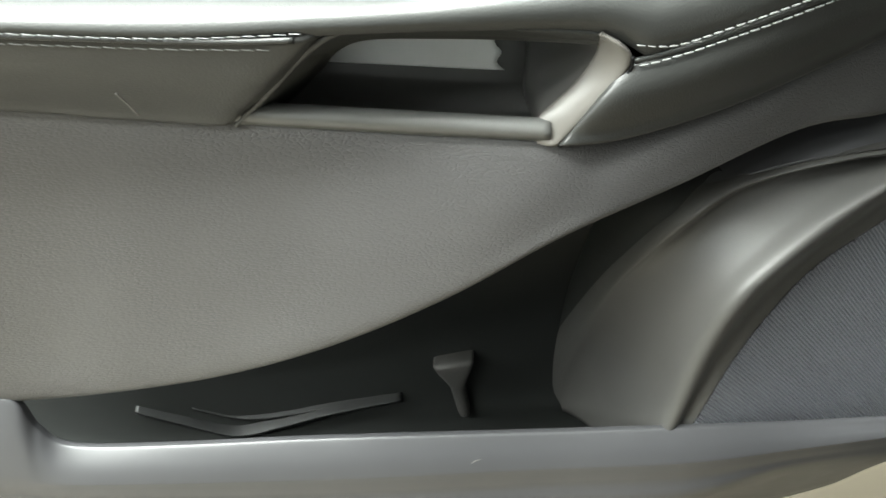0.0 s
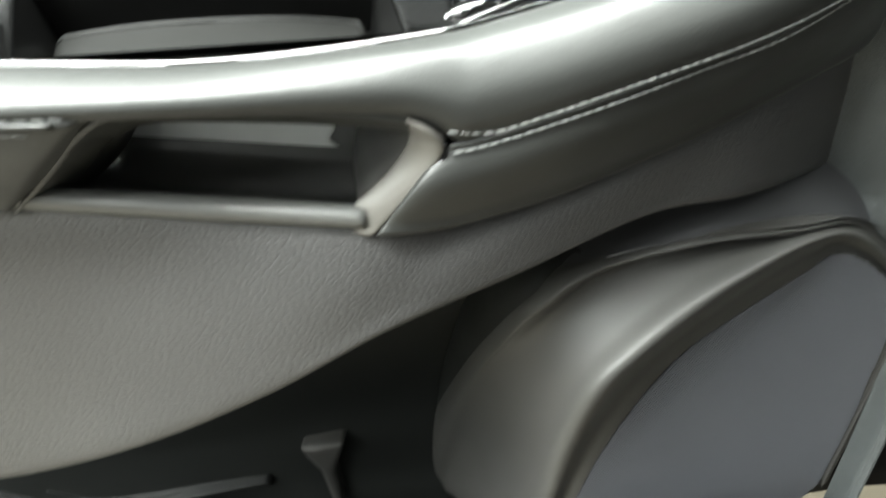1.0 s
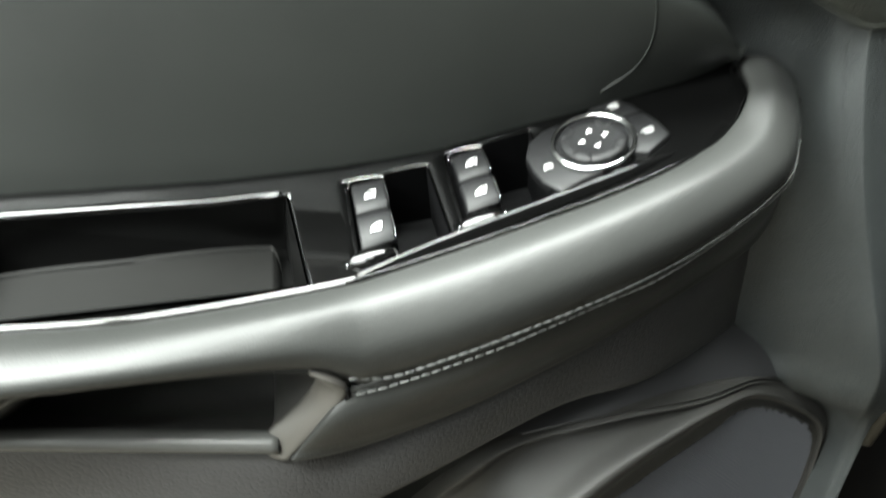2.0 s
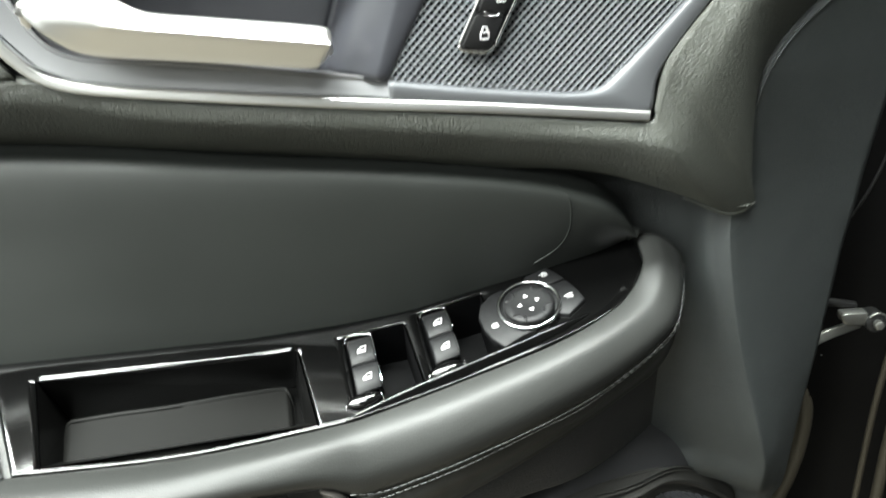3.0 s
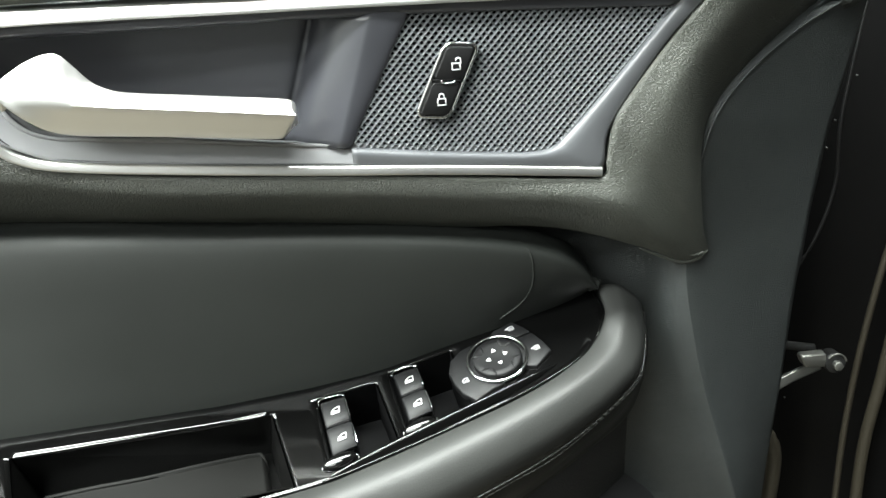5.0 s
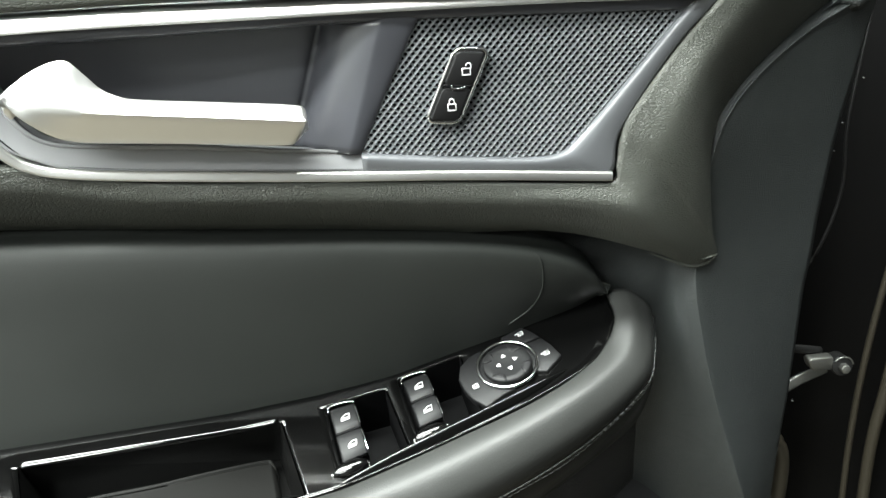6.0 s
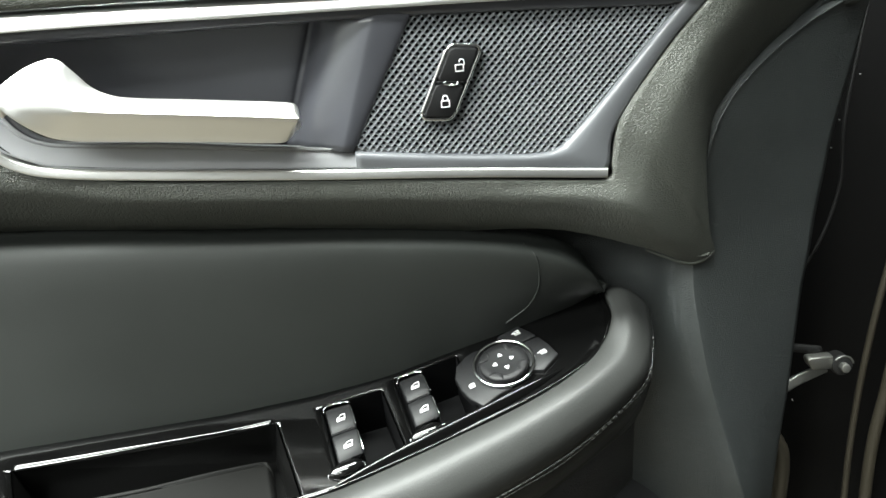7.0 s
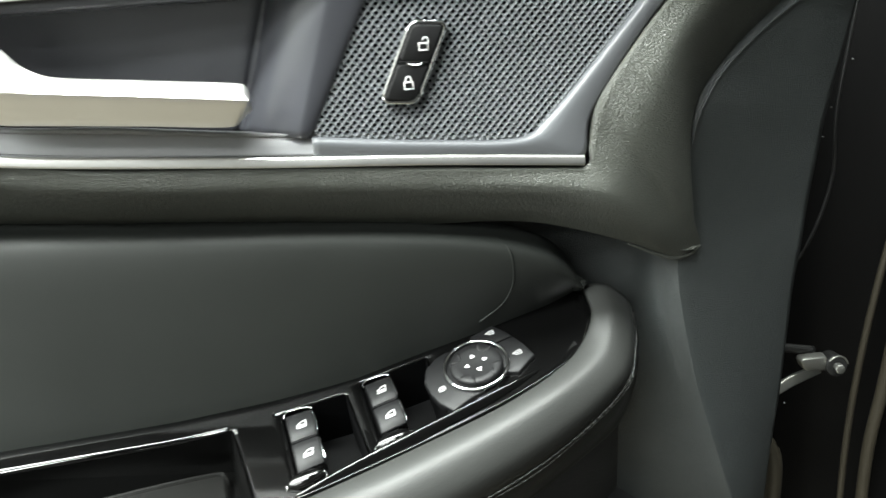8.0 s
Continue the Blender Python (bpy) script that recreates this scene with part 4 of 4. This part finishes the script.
def panel_rows():
    """Rows down the hinge edge: hidden valley, flank, crest, flat and outer edge."""
    rows = []
    for z, x0, y0, xe in ((1.188, 0.5370, 0.0655, 0.541), (1.177, 0.5160, 0.056, 0.5385), (1.166, 0.488, 0.046, 0.536), (1.150, 0.4580, 0.034, 0.5335), (1.131, 0.4340, 0.025, 0.530), (1.112, 0.4215, 0.0205, 0.526),
                          (1.090, 0.4165, 0.0215, 0.522), (1.065, 0.4145, 0.0245, 0.519), (1.040, 0.4140, 0.0270, 0.516),
                          (1.012, 0.4150, 0.0275, 0.514), (0.984, 0.4195, 0.0275, 0.511), (0.94, 0.4290, 0.0275, 0.509), (0.90, 0.4405, 0.0275, 0.507), (0.86, 0.4530, 0.0280, 0.504), (0.825, 0.4640, 0.0330, 0.502)):
        w, d = xe - x0, 0.070 - y0
        s = min(1, max(0, (0.985 - z) / 0.09))
        rows.append([(x0 - 0.125, y0 + 0.046, z + 0.008), (x0 - 0.050 - 0.022 * s, y0 + 0.040 - 0.003 * s, z + 0.003), (x0 - 0.024 - 0.012 * s, y0 + 0.029 - 0.006 * s, z),
                     (x0 - 0.0125, y0 + 0.0085, z), (x0 - 0.006, y0 + 0.0040, z), (x0 - 0.0012, y0 + 0.0009, z), (x0 + 0.0012, y0 + 0.0004, z),
                     (x0 + w * 0.12, y0 + d * 0.10, z), (x0 + w * 0.5, y0 + d * 0.47, z - 0.002), (xe, 0.070, z - 0.004)])
    rows.append([(0.395, 0.064, 0.806), (0.420, 0.062, 0.80), (0.440, 0.060, 0.795), (0.455, 0.054, 0.79), (0.462, 0.051, 0.79), (0.468, 0.048, 0.79), (0.471, 0.0475, 0.789), (0.476, 0.050, 0.788), (0.487, 0.059, 0.785), (0.500, 0.071, 0.775)])
    for z, x0, xe in ((0.745, 0.474, 0.494), (0.66, 0.468, 0.482), (0.55, 0.454, 0.466)):
        rows.append([(x0 + (xe - x0) * f, y, z) for f, y in ((0, 0.095), (0.15, 0.092), (0.3, 0.088), (0.45, 0.0835), (0.5, 0.082), (0.55, 0.081), (0.6, 0.080), (0.7, 0.079), (0.85, 0.077), (1, 0.077))])
    return rows


part("trim_valley", loft([[(0.23, 0.054, 1.075), (0.29, 0.056, 1.072), (0.345, 0.056, 1.062), (0.40, 0.066, 1.045)], [(0.23, 0.062, 1.05), (0.29, 0.066, 1.045), (0.35, 0.070, 1.03), (0.40, 0.074, 1.02)],
                          [(0.23, 0.072, 1.0), (0.29, 0.076, 1.0), (0.355, 0.08, 0.99), (0.395, 0.08, 0.98)]], 40, 16), PANEL, door, "blue-black plastic hollow behind the armrest", solid=0.003)
part("side_panel", loft(panel_rows(), 110, 200), PANEL, door, "blue-black plastic panel with a vertical crest at the hinge edge", solid=0.006)
part("panel_edge", tube([(x, y - 0.0006, z) for x, y, z in ((0.5370, 0.0655, 1.188), (0.5160, 0.056, 1.177), (0.488, 0.046, 1.166), (0.4580, 0.034, 1.150), (0.4340, 0.025, 1.131), (0.4215, 0.0205, 1.112), (0.4170, 0.0213, 1.092))],
                        0.0008, 90, 8), PANEL, door, "fine raised edge of the side panel")
part("valley_filler", loft([[(0.24, 0.080, 0.93), (0.34, 0.080, 0.95), (0.46, 0.080, 0.95)], [(0.24, 0.080, 0.84), (0.34, 0.078, 0.85), (0.47, 0.080, 0.85)], [(0.24, 0.09, 0.76), (0.34, 0.09, 0.76), (0.475, 0.095, 0.76)]], 20, 10), PANEL, door, solid=0.003)


def pod(x, z):
    return 0.04 + 0.5 * (x - 0.396) - 0.15 * (z - 0.797)


POD_G = [(0.231, 0.60), (0.250, 0.648), (0.267, 0.693), (0.285, 0.726), (0.308, 0.753), (0.342, 0.7705), (0.372, 0.783), (0.3985, 0.793), (0.436, 0.768), (0.465, 0.730), (0.4665, 0.66), (0.456, 0.555)]
POD_2 = [(0.4035, 0.8060), (0.440, 0.776), (0.471, 0.735), (0.4715, 0.66), (0.460, 0.555)]
POD_1 = [(0.4050, 0.8120), (0.446, 0.781), (0.477, 0.738), (0.476, 0.66), (0.463, 0.555)]


def pod_rail(loop, d):
    return [(x, pod(x, z) + d, z) for x, z in loop]


# crest of the surround, and the roll beside the grille
ridge = [(0.156, 0.092, 0.575), (0.167, 0.066, 0.645), (0.189, 0.038, 0.714), (0.205, 0.016, 0.755), (0.224, -0.001, 0.790), (0.252, -0.001, 0.8125), (0.307, 0.003, 0.8255), (0.360, 0.0180, 0.8235)] + pod_rail(POD_1, 0.007)
roll = [(0.219, -0.010, 0.600), (0.2330, -0.015, 0.655), (0.2425, -0.025, 0.713), (0.256, -0.033, 0.756), (0.2765, -0.027, 0.7765), (0.306, -0.013, 0.7945), (0.337, 0.001, 0.809), (0.370, 0.0180, 0.8170)] + pod_rail(POD_2, 0.002)
POD_E = [(0.231, 0.60), (0.250, 0.648), (0.267, 0.693), (0.285, 0.726), (0.308, 0.753), (0.3425, 0.7705), (0.365, 0.7800), (0.382, 0.7870), (0.3985, 0.793), (0.436, 0.768), (0.465, 0.730), (0.4665, 0.66), (0.456, 0.555)]
foot = [(x, y + d, z) for (x, y, z), d in zip(pod_rail(POD_E, 0.0), [0.004, 0.0, 0.0] + [0.0] * 10)]
sink = [0.014, 0.011, 0.004, 0.006, 0.011, 0.015, 0.018, 0.012, 0.002, 0.0, 0.0, 0.0, 0.0]


def hollow(f, share):
    return [(x, y + d * share, z) for (x, y, z), d in zip(blend(ridge, roll, f), sink)]


turn = [0.012, 0.010, 0.004, 0.001] + [0.0] * 9


def rounded_off(f, share, dx=0.0, dy=0.0, dz=0.0):
    return [(x + dx, y + t * share + dy, z + dz) for (x, y, z), t in zip(blend(ridge, roll, f), turn)]


brink = rounded_off(0, 1.0)
flank = [(x - 0.016, y + 0.085, z + 0.004) for x, y, z in brink[:4]] + [(x - 0.008, y + 0.060, z + 0.008) for x, y, z in brink[4:6]]
# shade beside the surround comes from the darkened colour here
part("pocket_end", loft([flank, blend(flank, brink[:6], 0.55, dx=-0.003, dy=-0.006), shift(brink[:6], dx=-0.0005, dy=0.003)], 100, 16), SHADED_INSIDE, door, "black pocket end beside the speaker, coloured darker for shade", solid=0.002)
BROW = [(0.205, -0.018, 0.822), (0.245, -0.006, 0.836), (0.290, 0.004, 0.848), (0.335, 0.026, 0.850), (0.385, 0.077, 0.862), (0.435, 0.072, 0.846)]
rim = [brink[3], ridge[4], ridge[5], ridge[6], ridge[8], ridge[9]]
dip = [(x, y + d, z) for (x, y, z), d in zip(blend(BROW, rim, 0.5), (0.060, 0.042, 0.024, 0.012, 0.004, 0.0))]
part("pod_shoulder", loft([BROW, blend(BROW, dip, 0.6, dy=0.004), dip, blend(dip, rim, 0.6), shift(rim, dy=0.0025)], 90, 24), POCKET, door, "soft hollow above the speaker surround", solid=0.002)
face = [rounded_off(0, 1.2, -0.003, 0.014, 0.001), rounded_off(0, 1.0, -0.001, 0.0035, 0.0005), rounded_off(0.05, 0.5, dy=-0.0014), rounded_off(0.12, 0.2, dy=0.0006), hollow(0.28, 0.85), hollow(0.5, 1.1), hollow(0.78, 0.6), blend(ridge, roll, 0.93, dy=-0.0010), blend(roll, foot, 0.16, dy=0.0005), blend(roll, foot, 0.6, dy=0.0065), shift(foot, dy=0.005), shift(foot, dy=0.013)]
part("speaker_pod", loft(face, 170, 80), POD, door, "rounded black plastic speaker surround", solid=0.003)
FACE = [(p.x, p.z) for p in even([(x, 0, z) for x, z in POD_G] + [(0.39, 0, 0.550), (0.31, 0, 0.570)], 90, True)]
speaker = part("speaker_grille", perforated(FACE, lambda x, z, d: (x, pod(x, z) + 0.0045 + d, z), 0.0027, 0.0034, 0.80, 0.0009, throat_size=0.85), CLOTH, door,
               "dark grey pierced speaker grille", smooth=False)
part("backing", prism([(x, pod(x, z) + 0.010, z) for x, z in FACE], 0.002, (0, 1, 0)), DARK, speaker, smooth=False)

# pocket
# back wall coloured for the shade of a deeper pocket
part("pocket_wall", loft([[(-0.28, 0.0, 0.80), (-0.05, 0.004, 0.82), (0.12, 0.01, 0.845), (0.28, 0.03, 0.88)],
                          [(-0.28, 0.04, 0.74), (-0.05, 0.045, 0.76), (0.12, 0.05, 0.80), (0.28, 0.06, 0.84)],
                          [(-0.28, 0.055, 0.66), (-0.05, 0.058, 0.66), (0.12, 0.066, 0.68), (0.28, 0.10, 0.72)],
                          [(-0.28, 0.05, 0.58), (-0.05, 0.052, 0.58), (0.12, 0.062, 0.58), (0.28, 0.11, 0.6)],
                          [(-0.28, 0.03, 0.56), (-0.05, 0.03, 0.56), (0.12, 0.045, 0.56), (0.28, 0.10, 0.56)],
                          [(-0.28, -0.005, 0.565), (-0.05, -0.005, 0.565), (0.12, 0.015, 0.565), (0.28, 0.08, 0.56)]], 50, 40), SHADED_INSIDE, door, "black moulded inside of the map pocket, coloured darker for shade", solid=0.002)
LIP = [(-0.30, -0.054, 0.692), (-0.19, -0.0505, 0.700), (-0.160, -0.050, 0.699), (-0.151, -0.050, 0.677), (-0.134, -0.050, 0.6625), (-0.075, -0.047, 0.6605), (0.0, -0.040, 0.659), (0.062, -0.034, 0.6565),
       (0.15, -0.0225, 0.6495), (0.244, -0.011, 0.643), (0.32, 0.011, 0.6265), (0.39, 0.032, 0.6115), (0.425, 0.046, 0.598), (0.462, 0.075, 0.56)]
FOLD = [(-0.30, -0.064, 0.648), (-0.19, -0.061, 0.645), (-0.165, -0.060, 0.644), (-0.150, -0.0595, 0.641), (-0.130, -0.059, 0.640), (-0.075, -0.0555, 0.638), (0.0, -0.0485, 0.634), (0.062, -0.042, 0.631),
        (0.15, -0.030, 0.626), (0.244, -0.0185, 0.621), (0.32, 0.005, 0.611), (0.39, 0.027, 0.602), (0.425, 0.044, 0.590), (0.460, 0.075, 0.556)]
SKIRT = [(x, y + 0.012, z - 0.05 if x < 0.3 else z - 0.035) for x, y, z in FOLD]
HEM = [(x, 0.085, 0.47 if x < 0.36 else 0.47 + (x - 0.36) * 0.8) for x, y, z in FOLD]
part("pocket_front", loft([shift(LIP, dy=0.006, dz=-0.02), shift(LIP, dy=0.0055, dz=-0.001), shift(LIP, dy=0.002, dz=0.0012), shift(LIP, dy=-0.001, dz=-0.001), blend(LIP, FOLD, 0.4, dy=-0.003), blend(LIP, FOLD, 0.8, dy=-0.003),
                           shift(FOLD, dy=-0.0012), blend(FOLD, SKIRT, 0.3, dy=-0.0015), SKIRT, HEM], 160, 50), POCKET, door, "grey-black plastic map pocket front with a scuffed lip", solid=0.003)
for rib in ([(-0.1440, 0.0500, 0.6010), (-0.1090, 0.0480, 0.5910), (-0.0700, 0.0460, 0.5820), (-0.0370, 0.0470, 0.5890), (0.0010, 0.0490, 0.6000), (0.0550, 0.0540, 0.6100)],
            [(-0.1020, 0.0540, 0.6010), (-0.0760, 0.0530, 0.5940), (-0.0550, 0.0520, 0.5930), (-0.0250, 0.0530, 0.5970), (0.0000, 0.0540, 0.6020), (0.0540, 0.0580, 0.6070)]):
    part("pocket_fold", loft([shift(rib, dy=0.010, dz=-0.010), shift(rib, dy=0.0015, dz=-0.0022), rib, shift(rib, dy=0.0015, dz=0.0016), shift(rib, dy=0.010, dz=0.006)], 60, 16), FOLD_BLACK, door, "soft moulded fold inside the pocket", solid=0.002)
part("pocket_hook", prism([(0.078, 0.050, 0.644), (0.109, 0.050, 0.649), (0.107, 0.050, 0.642), (0.101, 0.050, 0.624), (0.105, 0.050, 0.596), (0.097, 0.050, 0.596), (0.091, 0.050, 0.624), (0.083, 0.050, 0.635)],
                          0.02, (0, 1, 0)), POD, door, "small moulded hook inside the pocket", bevel=0.0035)

# ---- hinge side: check arm, seals, car body ----
check = thing("door_check_arm", (0.6, 0.17, 0.86), "zinc steel door check arm bolted to the pillar", "check arm")
part("arm", loft([[(0.515, 0.158, 0.839), (0.552, 0.164, 0.846), (0.570, 0.166, 0.853), (0.594, 0.168, 0.859)], [(0.515, 0.155, 0.829), (0.552, 0.161, 0.837), (0.572, 0.163, 0.845), (0.596, 0.166, 0.852)]], 30, 4), ZINC, check, solid=0.005, bevel=0.001)
part("bracket", prism([(0.5708, 0.156, 0.8700), (0.5725, 0.156, 0.8725), (0.5930, 0.156, 0.8725), (0.5940, 0.156, 0.8600), (0.5765, 0.156, 0.8610), (0.5735, 0.156, 0.8640)], 0.010, (0, 1, 0)), ZINC, check, "folded zinc bracket", bevel=0.0012)
pin = part("bushing", tube([(0.6005, 0.154, 0.8640), (0.6035, 0.172, 0.8600)], 0.0088, 6, 18), SOOT, check, "dark round bushing", bevel=0.0012)
part("nut", tube([(0.6005, 0.148, 0.8640), (0.6015, 0.156, 0.8630)], 0.0042, 4, 6), ZINC, pin, "worn hexagonal nut", bevel=0.0006)
part("washer", tube([(0.6005 + 0.0090 * math.cos(radians(a)), 0.1535, 0.8640 + 0.0090 * math.sin(radians(a))) for a in range(10, 150, 12)], 0.0008, 30, 6), ZINC, pin)
part("upper_link", tube([(0.525, 0.166, 0.889), (0.556, 0.168, 0.880), (0.588, 0.170, 0.872)], 0.0040, 20, 8), SOOT, check, "dark upper link")


body = thing("car", (0.8, 0.4, 0.3), "black car with its front door standing open", "car")
part("body_side", loft([[(x, y, z) for x, y in ((0.72, 0.16), (0.69, -0.12), (0.58, -0.72), (0.40, -1.35), (0.15, -2.1))] for z in (1.66, 1.0, 0.25)], 30, 12),
     CABIN, body, "dark open side of the cabin", solid=0.03)
part("pillar", loft([[(x, y, z) for z in (1.45, 0.95, 0.42)] for x, y in ((0.50, 0.235), (0.58, 0.25), (0.65, 0.245), (0.70, 0.18), (0.74, -0.1), (0.78, -0.6))], 40, 40),
     PAINT, body, "black painted hinge pillar", solid=0.02)
part("sill", box(0.70, 0.78, -0.6, 0.1, 0.0, 0.52), PAINT, body)
part("door_seal", tube([(0.700, 0.186, 1.20), (0.6800, 0.186, 1.08), (0.6602, 0.186, 0.9824), (0.6492, 0.186, 0.9177), (0.6410, 0.186, 0.8462), (0.6370, 0.186, 0.7765), (0.6368, 0.186, 0.7062), (0.640, 0.186, 0.55)], 0.003, 80, 8), RUBBER, body, "rubber door seal")
part("door_seal", tube([(0.690, 0.190, 0.96), (0.6756, 0.190, 0.8849), (0.6678, 0.190, 0.8119), (0.6617, 0.190, 0.7585), (0.6608, 0.190, 0.694), (0.664, 0.190, 0.56)], 0.0055, 60, 10), RUBBER, body, "wide rubber seal on the pillar")
part("cable", tube([(0.585, 0.14, 1.20), (0.563, 0.125, 1.09), (0.564, 0.125, 1.035), (0.552, 0.125, 0.99), (0.535, 0.13, 0.955)], 0.0012, 40, 6), SOOT, body, "thin black cable")
part("wire_boot", tube([(0.520, 0.12, 0.835), (0.531, 0.115, 0.815), (0.533, 0.115, 0.78), (0.528, 0.115, 0.74), (0.52, 0.12, 0.70)], 0.006, 30, 10), RUBBER, body, "ribbed rubber wire boot")

# ---- wear ----
part("scratch", tube([(-0.029, -0.1022, 0.907), (-0.026, -0.1005, 0.9015), (-0.023, -0.099, 0.896)], 0.0005, 12, 6, flat=0.5), CAP, door, "pale scratch in the leather")
for dot in ((0.552, 0.1145, 1.087), (0.548, 0.1145, 1.067), (0.564, 0.1145, 1.118), (0.536, 0.1145, 0.862)):
    part("paint_fleck", tube([dot, (dot[0], dot[1] - 0.0012, dot[2])], 0.0006, 4, 8), THREAD, door, "small pale fleck")
for marks in ([(0.1075, -0.0388, 0.6405), (0.1100, -0.0383, 0.6425), (0.1135, -0.0372, 0.6428)], [(0.262, -0.0105, 0.5995), (0.272, -0.0080, 0.6010), (0.280, -0.0060, 0.6000)]):
    part("scuff", tube(marks, lambda u: 0.0002 + 0.0010 * u * (1 - u), 16, 6, flat=0.4), CAP, door, "pale scuff in the plastic")
part("trim_tip", tube([(0.3800, 0.0165, 1.0420), (0.4000, 0.0205, 1.0315), (0.4110, 0.0248, 1.0268), (0.4215, 0.0285, 1.0268), (0.4282, 0.0312, 1.0310)], lambda u: 0.0006 + 0.0009 * u, 40, 8), GRAINED, door, "rolled edge at the tip of the upper trim")
